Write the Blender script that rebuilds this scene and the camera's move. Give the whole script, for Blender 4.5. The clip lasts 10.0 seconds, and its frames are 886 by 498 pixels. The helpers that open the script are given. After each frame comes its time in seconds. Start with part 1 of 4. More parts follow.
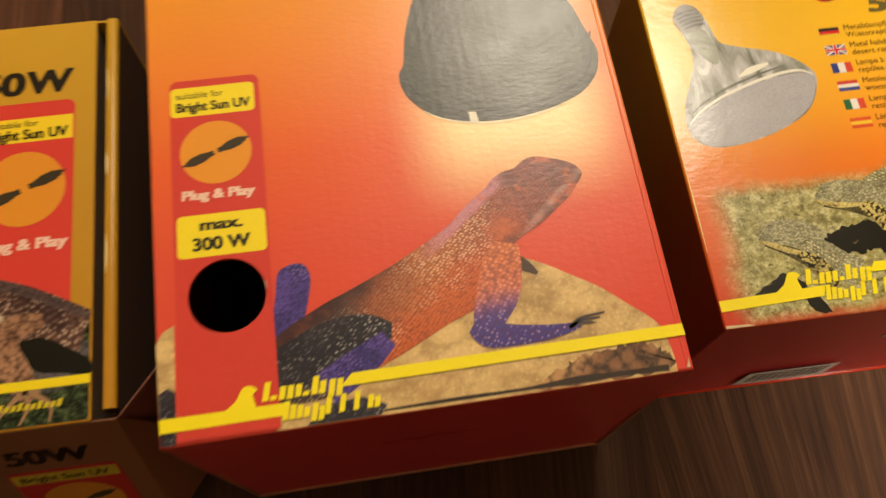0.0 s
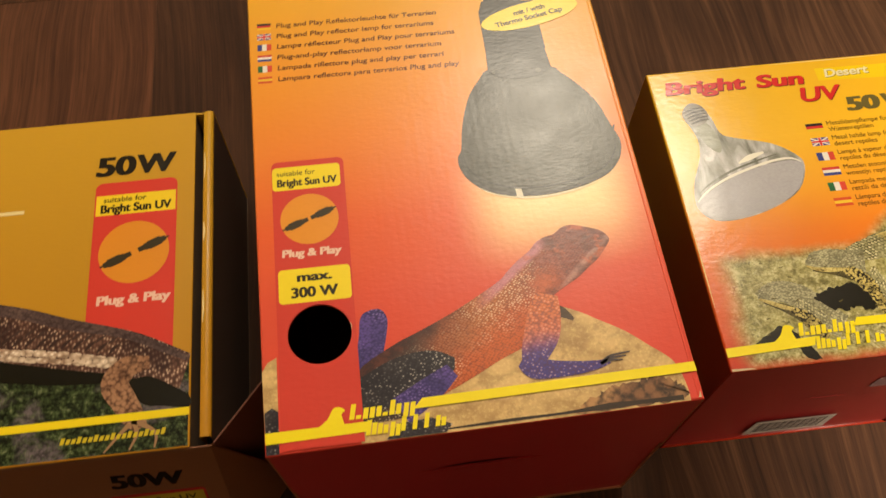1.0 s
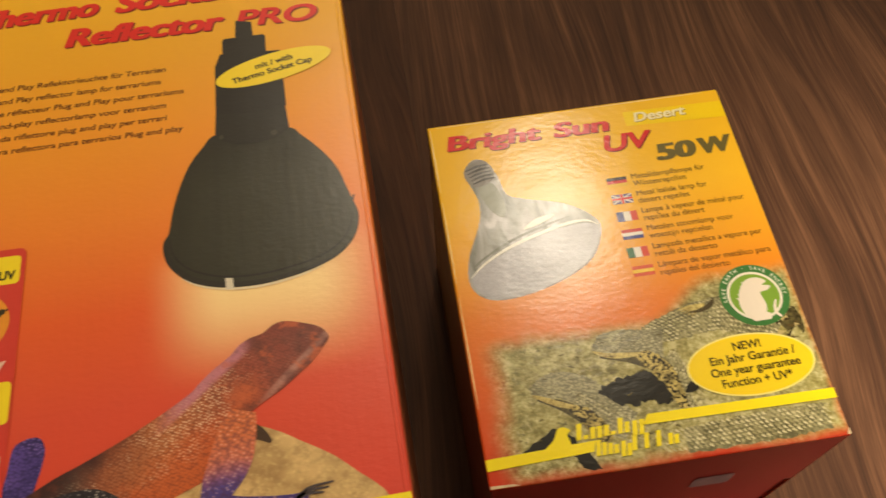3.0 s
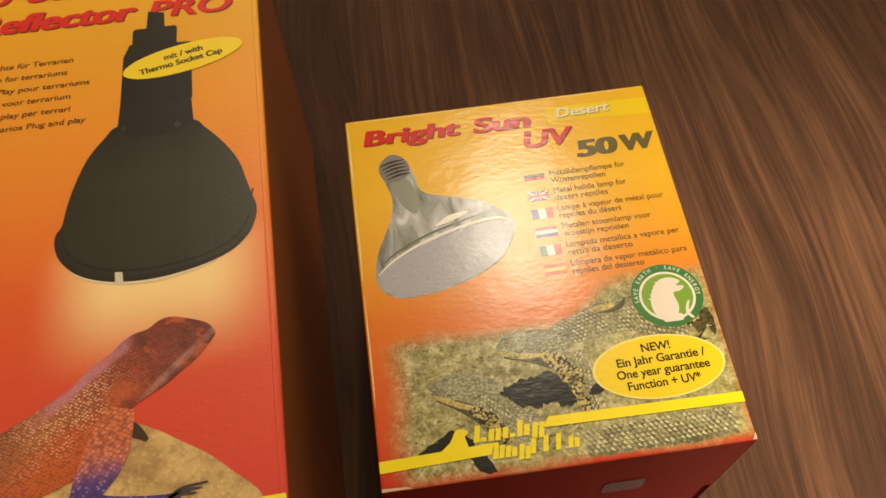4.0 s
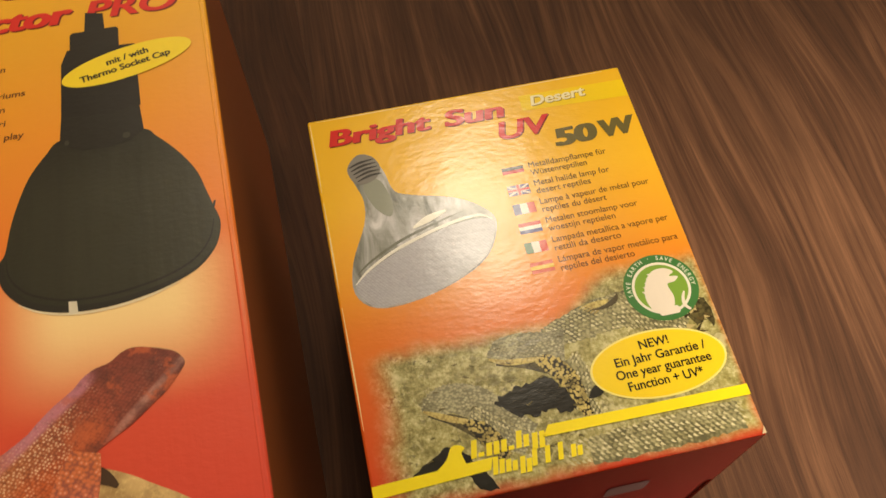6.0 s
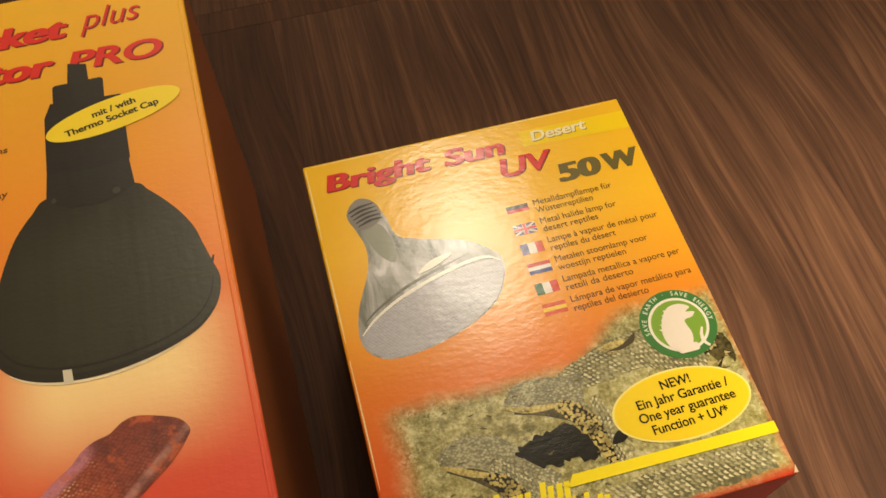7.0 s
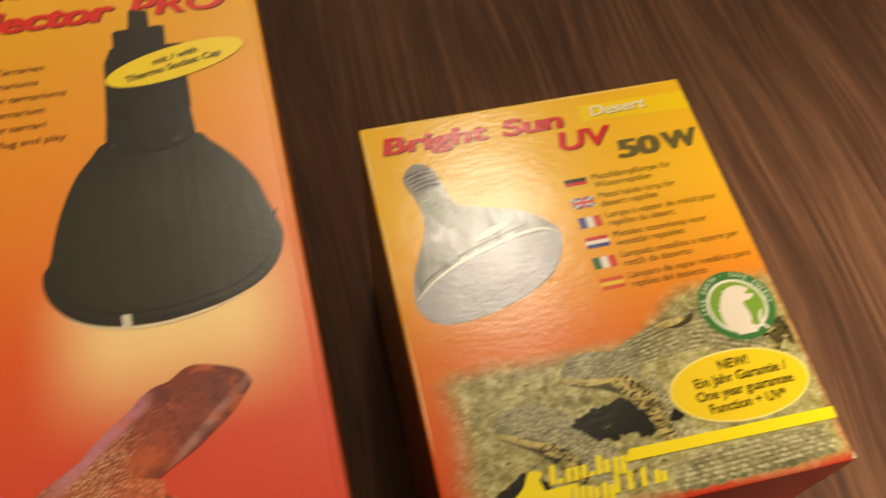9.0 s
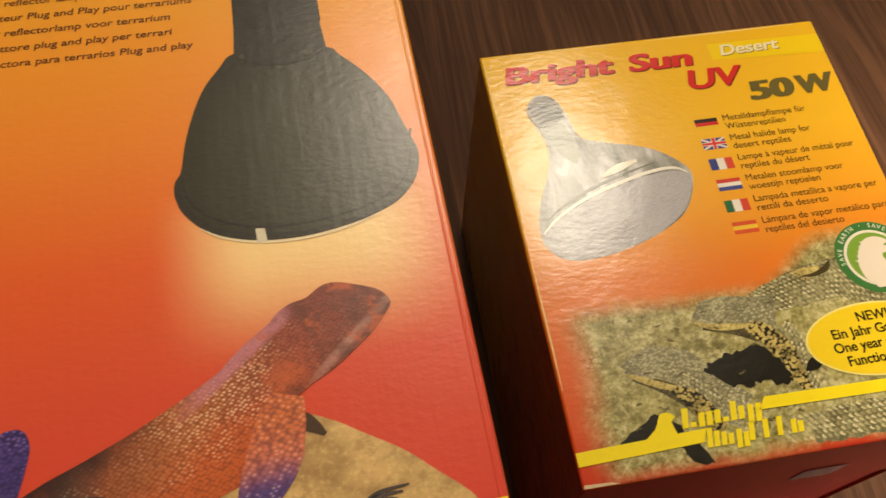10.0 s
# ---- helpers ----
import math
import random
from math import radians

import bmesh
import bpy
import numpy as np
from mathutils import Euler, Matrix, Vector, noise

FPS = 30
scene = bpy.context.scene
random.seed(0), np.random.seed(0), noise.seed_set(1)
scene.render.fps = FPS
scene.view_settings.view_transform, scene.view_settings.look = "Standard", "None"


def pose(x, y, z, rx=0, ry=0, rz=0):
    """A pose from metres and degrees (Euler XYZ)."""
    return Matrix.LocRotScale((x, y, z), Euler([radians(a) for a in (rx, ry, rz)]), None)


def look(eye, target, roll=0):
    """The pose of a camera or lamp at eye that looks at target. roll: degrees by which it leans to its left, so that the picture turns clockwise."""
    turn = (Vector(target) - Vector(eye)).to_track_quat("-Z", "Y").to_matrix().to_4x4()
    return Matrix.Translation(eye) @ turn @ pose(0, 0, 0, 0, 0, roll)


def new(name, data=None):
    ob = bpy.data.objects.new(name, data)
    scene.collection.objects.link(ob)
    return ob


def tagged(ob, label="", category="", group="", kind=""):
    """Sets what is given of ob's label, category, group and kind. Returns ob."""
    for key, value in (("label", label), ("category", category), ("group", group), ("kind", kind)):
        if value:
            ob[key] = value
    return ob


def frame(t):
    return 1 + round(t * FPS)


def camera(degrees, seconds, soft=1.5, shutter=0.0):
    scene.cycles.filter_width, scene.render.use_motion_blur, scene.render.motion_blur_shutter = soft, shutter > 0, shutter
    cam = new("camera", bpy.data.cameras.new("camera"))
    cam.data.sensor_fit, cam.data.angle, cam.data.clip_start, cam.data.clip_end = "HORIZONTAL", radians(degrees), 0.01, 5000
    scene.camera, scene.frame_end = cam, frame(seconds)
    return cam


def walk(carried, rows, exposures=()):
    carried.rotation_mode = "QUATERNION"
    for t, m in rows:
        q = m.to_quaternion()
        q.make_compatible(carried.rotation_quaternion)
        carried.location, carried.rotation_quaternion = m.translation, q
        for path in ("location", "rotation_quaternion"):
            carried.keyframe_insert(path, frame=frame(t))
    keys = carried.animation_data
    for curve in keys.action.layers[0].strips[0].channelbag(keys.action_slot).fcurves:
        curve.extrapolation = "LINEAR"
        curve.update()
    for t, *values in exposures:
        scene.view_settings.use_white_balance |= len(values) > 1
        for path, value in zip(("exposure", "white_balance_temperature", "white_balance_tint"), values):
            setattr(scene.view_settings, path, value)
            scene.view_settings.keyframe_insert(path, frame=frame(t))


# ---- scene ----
cam = camera(55.47, 10.0, shutter=0.5)
PATH = [
    (0, (-0.09320, -0.05416, 0.33865), (-0.06801, 0.08865, -0.03414), 2.48),
    (0.5, (-0.10703, -0.08349, 0.37134), (-0.08467, 0.08786, 0.01058), 2.85),
    (1, (-0.11033, -0.08170, 0.37946), (-0.08686, 0.10000, 0.02388), 0.69),
    (1.5, (-0.10140, -0.07732, 0.37753), (-0.06936, 0.10974, 0.02542), 1.27),
    (2, (-0.09618, -0.08068, 0.37957), (-0.06279, 0.11074, 0.02994), 2.52),
    (2.5, (-0.05236, -0.07869, 0.37296), (-0.03105, 0.11767, 0.02512), -0.85),
    (3, (-0.01485, -0.05374, 0.34627), (0.00439, 0.13930, -0.00354), -3.15),
    (3.2, (-0.00352, -0.05679, 0.34793), (0.01194, 0.13438, -0.00309), -4.30),
    (4.3, (0.01825, -0.05703, 0.33321), (0.03694, 0.13895, -0.01499), -2.58),
    (4.5, (0.01918, -0.05529, 0.33039), (0.04353, 0.13846, -0.01870), -0.96),
    (5, (0.01430, -0.05203, 0.32850), (0.04601, 0.13519, -0.02355), 0.68),
    (5.2, (0.01353, -0.05200, 0.32902), (0.04587, 0.13401, -0.02362), 0.48),
    (6.3, (0.00923, -0.03820, 0.32372), (0.04886, 0.14890, -0.02760), -1.99),
    (6.5, (0.00918, -0.03492, 0.32118), (0.05369, 0.15402, -0.02857), -1.59),
    (7, (0.00304, -0.03319, 0.32174), (0.05410, 0.16107, -0.02417), -0.63),
    (7.5, (0.00018, -0.03031, 0.31786), (0.05405, 0.16501, -0.02702), 0.36),
    (8, (-0.00255, -0.03167, 0.31728), (0.05345, 0.16279, -0.02776), 1.29),
    (8.5, (-0.00381, -0.03214, 0.31718), (0.05185, 0.16212, -0.02802), 1.78),
    (9, (-0.01643, -0.03396, 0.31461), (0.03775, 0.15771, -0.03227), 3.34),
    (9.5, (-0.05401, -0.03450, 0.30255), (-0.00875, 0.14800, -0.05051), 4.33),
    (10, (-0.04499, -0.03227, 0.30282), (-0.00294, 0.14611, -0.05273), 4.10),
]
walk(cam, [(t, look(eye, target, roll)) for t, eye, target, roll in PATH],
     [(0, 0.50), (2, 0.48), (2.5, 0.40), (3.0, 0.18), (4.5, 0.20), (9.0, 0.18), (9.5, 0.22), (10, 0.22)])

# ---- world, lamp, exposure ----
LAMP_AT = (0.25, 1.35, 2.10)
world = bpy.data.worlds.new("room_air")
scene.world = world
world.use_nodes = True
world.node_tree.nodes["Background"].inputs["Color"].default_value = (1.0, 0.72, 0.45, 1)
world.node_tree.nodes["Background"].inputs["Strength"].default_value = 0.0
lamp_data = bpy.data.lights.new("ceiling_lamp", "POINT")
lamp_data.shadow_soft_size = 0.29
lamp_data.energy, lamp_data.color = 82.0, (1.0, 0.88, 0.70)
lamp = new("ceiling_lamp", lamp_data)
lamp.location = LAMP_AT
# Unseen fill spot, added to brighten the floor at the front right.
beam_data = bpy.data.lights.new("fill_spot", "SPOT")
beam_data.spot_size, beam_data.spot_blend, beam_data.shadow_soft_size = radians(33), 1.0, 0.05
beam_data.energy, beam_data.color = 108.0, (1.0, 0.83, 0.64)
beam = new("fill_spot", beam_data)
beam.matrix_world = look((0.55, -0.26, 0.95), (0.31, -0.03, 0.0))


# ---- materials ----
def lin(rgb):
    """Linear colour from a printed colour given as 0 to 255."""
    out = [(c / 255 / 12.92) if c <= 10 else ((c / 255 + 0.055) / 1.055) ** 2.4 for c in rgb]
    return (*out, 1.0)


class Nodes:
    """A short way to write a node tree."""

    def __init__(self, name):
        self.mat = bpy.data.materials.new(name)
        self.mat.use_nodes = True
        self.tree = self.mat.node_tree
        self.bsdf = self.tree.nodes["Principled BSDF"]
        self.coord = self.tree.nodes.new("ShaderNodeTexCoord").outputs["Object"]

    def put(self, value, socket):
        if isinstance(value, bpy.types.NodeSocket):
            self.tree.links.new(value, socket)
        else:
            socket.default_value = value

    def math(self, op, a, b=0.0, c=0.0, clamp=False):
        n = self.tree.nodes.new("ShaderNodeMath")
        n.operation, n.use_clamp = op, clamp
        for i, v in enumerate((a, b, c)):
            self.put(v, n.inputs[i])
        return n.outputs[0]

    def xyz(self):
        n = self.tree.nodes.new("ShaderNodeSeparateXYZ")
        self.tree.links.new(self.coord, n.inputs[0])
        return n.outputs

    def step(self, v, a, b, lo=0.0, hi=1.0):
        n = self.tree.nodes.new("ShaderNodeMapRange")
        n.interpolation_type = "SMOOTHSTEP"
        for i, x in enumerate((v, a, b, lo, hi)):
            self.put(x, n.inputs[i])
        return n.outputs[0]

    def noise(self, scale, detail=4.0, stretch=(1, 1, 1), rough=0.55, vector=None, distort=0.0):
        m = self.tree.nodes.new("ShaderNodeMapping")
        self.tree.links.new(vector or self.coord, m.inputs[0])
        m.inputs["Scale"].default_value = stretch
        n = self.tree.nodes.new("ShaderNodeTexNoise")
        self.tree.links.new(m.outputs[0], n.inputs["Vector"])
        n.inputs["Scale"].default_value, n.inputs["Detail"].default_value = scale, detail
        n.inputs["Roughness"].default_value, n.inputs["Distortion"].default_value = rough, distort
        return n.outputs[0]

    def cells(self, scale, stretch=(1, 1, 1), feature="F1", turn=0.0, random=1.0):
        m = self.tree.nodes.new("ShaderNodeMapping")
        self.tree.links.new(self.coord, m.inputs[0])
        m.inputs["Scale"].default_value = stretch
        m.inputs["Rotation"].default_value = (0, 0, turn)
        n = self.tree.nodes.new("ShaderNodeTexVoronoi")
        n.feature = feature
        self.tree.links.new(m.outputs[0], n.inputs["Vector"])
        n.inputs["Scale"].default_value = scale
        n.inputs["Randomness"].default_value = random
        return n.outputs

    def ramp(self, v, stops):
        n = self.tree.nodes.new("ShaderNodeValToRGB")
        self.put(v, n.inputs[0])
        while len(n.color_ramp.elements) < len(stops):
            n.color_ramp.elements.new(0.5)
        for e, (at, rgb) in zip(n.color_ramp.elements, stops):
            e.position, e.color = at, lin(rgb)
        return n.outputs[0]

    def mix(self, f, a, b, blend="MIX"):
        n = self.tree.nodes.new("ShaderNodeMix")
        n.data_type, n.blend_type = "RGBA", blend
        self.put(f, n.inputs["Factor"])
        self.put(lin(a) if isinstance(a, tuple) and len(a) == 3 else a, n.inputs["A"])
        self.put(lin(b) if isinstance(b, tuple) and len(b) == 3 else b, n.inputs["B"])
        return n.outputs["Result"]

    def bump(self, height, strength=1.0):
        n = self.tree.nodes.new("ShaderNodeBump")
        n.inputs["Strength"].default_value, n.inputs["Distance"].default_value = strength, 1.0
        self.tree.links.new(height, n.inputs["Height"])
        self.tree.links.new(n.outputs[0], self.bsdf.inputs["Normal"])

    def done(self, colour, rough):
        self.put(colour, self.bsdf.inputs["Base Color"])
        self.put(rough, self.bsdf.inputs["Roughness"])
        return self.mat


BOW = 0.62       # radius to which a carton's panels bulge, metres
GLOSS = 0.31


def carton_gloss(n, colour):
    """The slightly bulged, faintly rippled, lacquered surface that all prints share."""
    x, y, z = n.xyz()
    off = n.math("SUBTRACT", x, n.step(z, 0.116, 0.124, 0.018, 0.095))
    bow = n.math("MULTIPLY", n.math("MULTIPLY", off, off), n.step(z, 0.116, 0.124, -0.5 / BOW, -0.22 / BOW))
    bow = n.math("ADD", bow, n.math("MULTIPLY", n.math("MULTIPLY", y, y), -0.10 / BOW))
    bow = n.math("ADD", bow, n.math("MULTIPLY", y, n.step(z, 0.116, 0.124, -0.016, 0.030)))
    ripple = n.math("MULTIPLY", n.noise(560, 2.5, (0.7, 1.25, 1)), n.step(z, 0.116, 0.124, 0.000065, 0.00006))
    tall = n.step(z, 0.118, 0.122)
    sway = n.math("ADD", x, n.math("MULTIPLY", n.noise(60, 2.0), 0.0016))
    rib = n.math("MULTIPLY", n.math("SINE", n.math("MULTIPLY", sway, 2 * math.pi / 0.0031)), 0.0000016)
    flute = n.math("ADD", rib, n.math("MULTIPLY", n.noise(420, 3.0, (1, 0.06, 1)), 0.00003))
    ripple = n.math("ADD", ripple, n.math("MULTIPLY", flute, tall))
    wave = n.math("MULTIPLY", n.noise(48, 2.0), n.step(z, 0.116, 0.124, 0.00022, 0.00013))
    n.bump(n.math("ADD", n.math("ADD", bow, ripple), wave))
    mottle = n.noise(90, 3.0)
    n.put(n.math("ADD", n.step(z, 0.080, 0.090, 0.14, 0.31), n.step(z, 0.116, 0.124, 0.0, 0.10)), n.bsdf.inputs["Specular IOR Level"])
    rough = n.step(z, 0.116, 0.124, 0.195, GLOSS)
    return n.done(colour, n.math("ADD", rough, n.math("MULTIPLY", n.math("SUBTRACT", mottle, 0.5), 0.10)))


INKS = {}


def ink(rgb):
    if rgb not in INKS:
        n = Nodes("ink_%d_%d_%d" % rgb)
        fleck = n.math("MULTIPLY", n.noise(900, 2.0), 0.12)
        INKS[rgb] = carton_gloss(n, n.mix(fleck, rgb, tuple(int(c * 0.8) for c in rgb)))
    return INKS[rgb]


def gradient_print(name, h, stops):
    n = Nodes(name)
    x, y, z = n.xyz()
    return n, x, y, n.ramp(n.math("DIVIDE", n.math("ADD", y, h / 2), h), stops)


YELLOW, RED, DARK = (240, 221, 26), (206, 38, 32), (42, 36, 22)
SMALL_STOPS = [(0.0, (188, 50, 24)), (0.1, (204, 76, 28)), (0.26, (212, 98, 28)), (0.40, (220, 122, 30)), (0.54, (228, 158, 34)), (0.72, (232, 180, 34)), (1.0, (226, 178, 26))]
LARGE_STOPS = [(0.0, (208, 65, 52)), (0.22, (214, 79, 54)), (0.35, (222, 94, 44)), (0.5, (228, 130, 44)), (0.65, (228, 148, 38)), (0.8, (222, 160, 32)), (1.0, (224, 172, 28))]


def small_front():
    """Yellow to red print whose lower third fades into a photograph of stony sand."""
    n, x, y, base = gradient_print("small_carton_front_print", 0.129, SMALL_STOPS)
    grain = n.math("ADD", n.math("MULTIPLY", n.noise(300, 6.0, rough=0.7), 0.6), n.math("MULTIPLY", n.noise(1000, 4.0, rough=0.7), 0.4))
    pebbles = n.cells(900)
    sand = n.ramp(grain, [(0.34, (70, 62, 32)), (0.43, (128, 122, 74)), (0.52, (168, 162, 108)), (0.64, (222, 214, 168))])
    sand = n.mix(n.step(n.noise(45, 3.0), 0.38, 0.7, 0.0, 0.5), sand, (158, 150, 78))
    sand = n.mix(n.step(n.noise(190, 4.0, rough=0.65), 0.52, 0.64, 0.0, 0.6), sand, (98, 92, 50))
    sand = n.mix(n.step(n.noise(230, 3.0, vector=n.coord, distort=0.6), 0.58, 0.68, 0.0, 0.6), sand, (206, 198, 150))
    sand = n.mix(n.math("MULTIPLY", n.step(pebbles["Distance"], 0.55, 0.8), n.step(n.noise(150, 3.0), 0.52, 0.68, 0.0, 0.7)), sand, (52, 50, 30))
    edge = n.step(x, 0.004, 0.030, 0.0445 - 0.0645, 0.0570 - 0.0645)
    wob = n.math("MULTIPLY", n.math("SUBTRACT", n.noise(55, 3.0), 0.5), 0.007)
    top = n.step(n.math("SUBTRACT", n.math("ADD", edge, wob), y), -0.002, 0.005)
    left = n.step(n.math("ADD", x, wob), -0.0510, -0.0400)
    right = n.step(n.math("ADD", x, wob), 0.0555, 0.0505)
    low = n.step(n.math("ADD", y, wob), -0.0655, -0.0600)
    mask = n.math("MULTIPLY", n.math("MULTIPLY", top, left), n.math("MULTIPLY", right, low))
    return carton_gloss(n, n.mix(mask, base, sand))


def large_front(h, gx, gy):
    """Yellow to red print with a pale printed glow below the lamp picture."""
    n, x, y, base = gradient_print("large_carton_front_print", h, LARGE_STOPS)
    dx = n.math("ABSOLUTE", n.math("SUBTRACT", x, gx))
    side = n.step(dx, 0.037, 0.012)
    up = n.step(n.math("SUBTRACT", y, gy), -0.026, 0.006)
    down = n.step(n.math("SUBTRACT", y, gy), 0.026, 0.012)
    return carton_gloss(n, n.mix(n.math("MULTIPLY", n.math("MULTIPLY", side, up), n.math("MULTIPLY", down, 0.92)), base, (250, 222, 158)))


def plain_gradient(name, h, stops):
    n, x, y, base = gradient_print(name, h, stops)
    return carton_gloss(n, base)


def spotted(name, a, b, c, scale, stretch=(1, 1, 1), turn=0.0):
    """A mottled photographic print: fine cells over large stains."""
    n = Nodes(name)
    cells = n.cells(scale, stretch, turn=turn)
    big = n.noise(70, 4.0)
    col = n.mix(n.step(big, 0.40, 0.62), a, c)
    col = n.mix(n.step(cells["Distance"], 0.35, 0.85, 0.0, 0.85), col, b)
    grit = n.noise(900, 4.0, rough=0.7)
    col = n.mix(n.step(grit, 0.46, 0.74, 0.0, 0.35), col, tuple(min(255, int(k * 1.25) + 10) for k in a))
    col = n.mix(n.step(n.noise(160, 5.0, rough=0.7), 0.52, 0.66, 0.0, 0.6), col, b)
    return carton_gloss(n, col)


def near_line(n, x, y, slope, rise, wide, soft):
    """One along a straight band of the print, fading at its sides."""
    d = n.math("ABSOLUTE", n.math("SUBTRACT", y, n.math("MULTIPLY_ADD", x, slope, rise)))
    return n.step(n.math("DIVIDE", d, math.hypot(1, slope)), wide + soft, wide)


def reptile_print():
    """Photographic scales: slate at the tail end, orange rust in the middle, brick red at the far end, dark along the top."""
    n = Nodes("scaly_print")
    x, y, z = n.xyz()
    scales = n.cells(1000, (1, 1.35, 1), turn=0.62, random=0.5)
    fine = n.noise(700, 4.0, rough=0.7)
    along = n.math("ADD", x, n.math("MULTIPLY", n.math("SUBTRACT", n.noise(60, 3.0), 0.5), 0.022))
    flank = n.ramp(n.step(along, -0.038, 0.050), [(0.0, (50, 45, 49)), (0.12, (80, 64, 59)), (0.26, (150, 84, 54)), (0.46, (188, 112, 66)), (0.66, (176, 98, 62)), (0.84, (150, 72, 54)), (1.0, (128, 64, 54))])
    ridge = n.math("SUBTRACT", y, n.math("MULTIPLY_ADD", x, 0.72, -0.0615))
    rough = n.math("MULTIPLY", n.math("SUBTRACT", n.noise(130, 4.0), 0.5), 0.012)
    spine = n.math("ADD", ridge, rough)
    back = n.math("MULTIPLY", n.step(spine, -0.009, 0.003), n.step(x, 0.036, 0.016))
    col = n.mix(n.math("MULTIPLY", back, 0.95), flank, (58, 35, 36))
    belly = n.math("MULTIPLY", n.step(spine, -0.013, -0.022), n.step(x, -0.022, -0.010, 0.0, 0.8))
    col = n.mix(n.math("MULTIPLY", belly, n.step(x, 0.034, 0.022)), col, (198, 92, 44))
    col = n.mix(n.step(n.noise(150, 5.0, rough=0.7), 0.52, 0.68, 0.0, 0.4), col, (124, 66, 50))
    col = n.mix(n.step(scales["Distance"], 0.42, 0.70, 0.0, 0.5), col, (84, 46, 40))
    lit = n.math("MULTIPLY", n.step(scales["Distance"], 0.42, 0.12), n.step(n.math("ADD", n.noise(95, 4.0), n.math("MULTIPLY", fine, 0.3)), 0.56, 0.78, 0.10, 1.0))
    lit = n.math("MULTIPLY", lit, n.math("MULTIPLY", n.step(ridge, -0.030, -0.018), n.step(ridge, 0.0, -0.010)))
    col = n.mix(n.math("MULTIPLY", lit, n.step(x, 0.036, 0.018, 0.15, 0.8)), col, (246, 224, 190))
    neck = n.math("MULTIPLY", near_line(n, x, y, 0.812, -0.0694, 0.0010, 0.0018), n.math("MULTIPLY", n.step(x, 0.000, 0.012), n.step(x, 0.031, 0.024)))
    col = n.mix(n.math("MULTIPLY", neck, 0.8), col, (196, 128, 146))
    jaw = n.math("MULTIPLY", near_line(n, x, y, 0.880, -0.0916, 0.0003, 0.0012), n.step(x, 0.028, 0.036, 0.0, 0.55))
    col = n.mix(jaw, col, (204, 152, 140))
    brow = n.math("MULTIPLY", n.step(n.math("ADD", y, rough), -0.0475, -0.0435), n.step(x, 0.022, 0.030, 0.0, 0.7))
    col = n.mix(brow, col, (122, 56, 44))
    cheek = n.math("MULTIPLY", n.step(n.noise(110, 4.0), 0.48, 0.62), n.step(x, 0.018, 0.030, 0.0, 0.7))
    col = n.mix(cheek, col, (96, 52, 46))
    warm = n.math("MULTIPLY", n.step(n.noise(140, 4.0, rough=0.65), 0.54, 0.66), n.step(x, 0.014, 0.026, 0.0, 0.75))
    col = n.mix(warm, col, (196, 98, 60))
    col = n.mix(n.step(fine, 0.5, 0.72, 0.0, 0.35), col, (70, 40, 38))
    return carton_gloss(n, col)


def limb_print():
    """Scales that turn from rust above through rose to violet blue below."""
    n = Nodes("rust_to_violet_scaly_print")
    x, y, z = n.xyz()
    cells = n.cells(820, (1, 1.2, 1), turn=0.6, random=0.6)
    drift = n.math("ADD", y, n.math("MULTIPLY", n.math("SUBTRACT", n.noise(120, 3.0), 0.5), 0.006))
    col = n.ramp(n.step(drift, -0.0925, -0.0700), [(0.0, (66, 56, 132)), (0.22, (84, 68, 140)), (0.42, (164, 100, 118)), (0.66, (204, 116, 92)), (1.0, (206, 112, 66))])
    col = n.mix(n.step(cells["Distance"], 0.36, 0.10, 0.0, 0.45), col, (238, 196, 176))
    col = n.mix(n.step(cells["Distance"], 0.44, 0.72, 0.0, 0.55), col, (84, 48, 66))
    return carton_gloss(n, col)


def scaly(name, light, middle, dark, scale, turn=0.6, stretch=(1, 1.35, 1)):
    """Rows of small scales: dark seams, lit middles, large uneven stains."""
    n = Nodes(name)
    cells = n.cells(scale, stretch, turn=turn, random=0.7)
    stain = n.noise(75, 4.0, rough=0.6)
    col = n.mix(n.step(stain, 0.38, 0.62), middle, dark)
    lit = n.math("MULTIPLY", n.step(cells["Distance"], 0.42, 0.10), n.step(n.noise(120, 4.0), 0.40, 0.60, 0.15, 1.0))
    col = n.mix(lit, col, light)
    col = n.mix(n.step(cells["Distance"], 0.42, 0.72, 0.0, 0.6), col, tuple(int(k * 0.65) for k in dark))
    return carton_gloss(n, col)


def moss_print():
    """Dark mossy ground with pale stones and specks of green."""
    n = Nodes("dark_moss_print")
    col = n.ramp(n.noise(330, 7.0, rough=0.75), [(0.36, (9, 10, 7)), (0.48, (34, 40, 24)), (0.58, (66, 80, 46)), (0.72, (150, 150, 116))])
    stones = n.math("MULTIPLY", n.step(n.noise(42, 4.0), 0.50, 0.62), n.step(n.noise(500, 4.0, rough=0.7), 0.40, 0.60, 0.25, 0.9))
    return carton_gloss(n, n.mix(stones, col, (104, 92, 98)))


def blotched(name, ground, spot, scale):
    """Dark blotches on a pale ground."""
    n = Nodes(name)
    cells = n.cells(scale)
    col = n.mix(n.step(n.noise(300, 4.0), 0.4, 0.65), ground, tuple(int(k * 0.7) for k in ground))
    col = n.mix(n.step(cells["Distance"], 0.50, 0.62), col, spot)
    return carton_gloss(n, col)


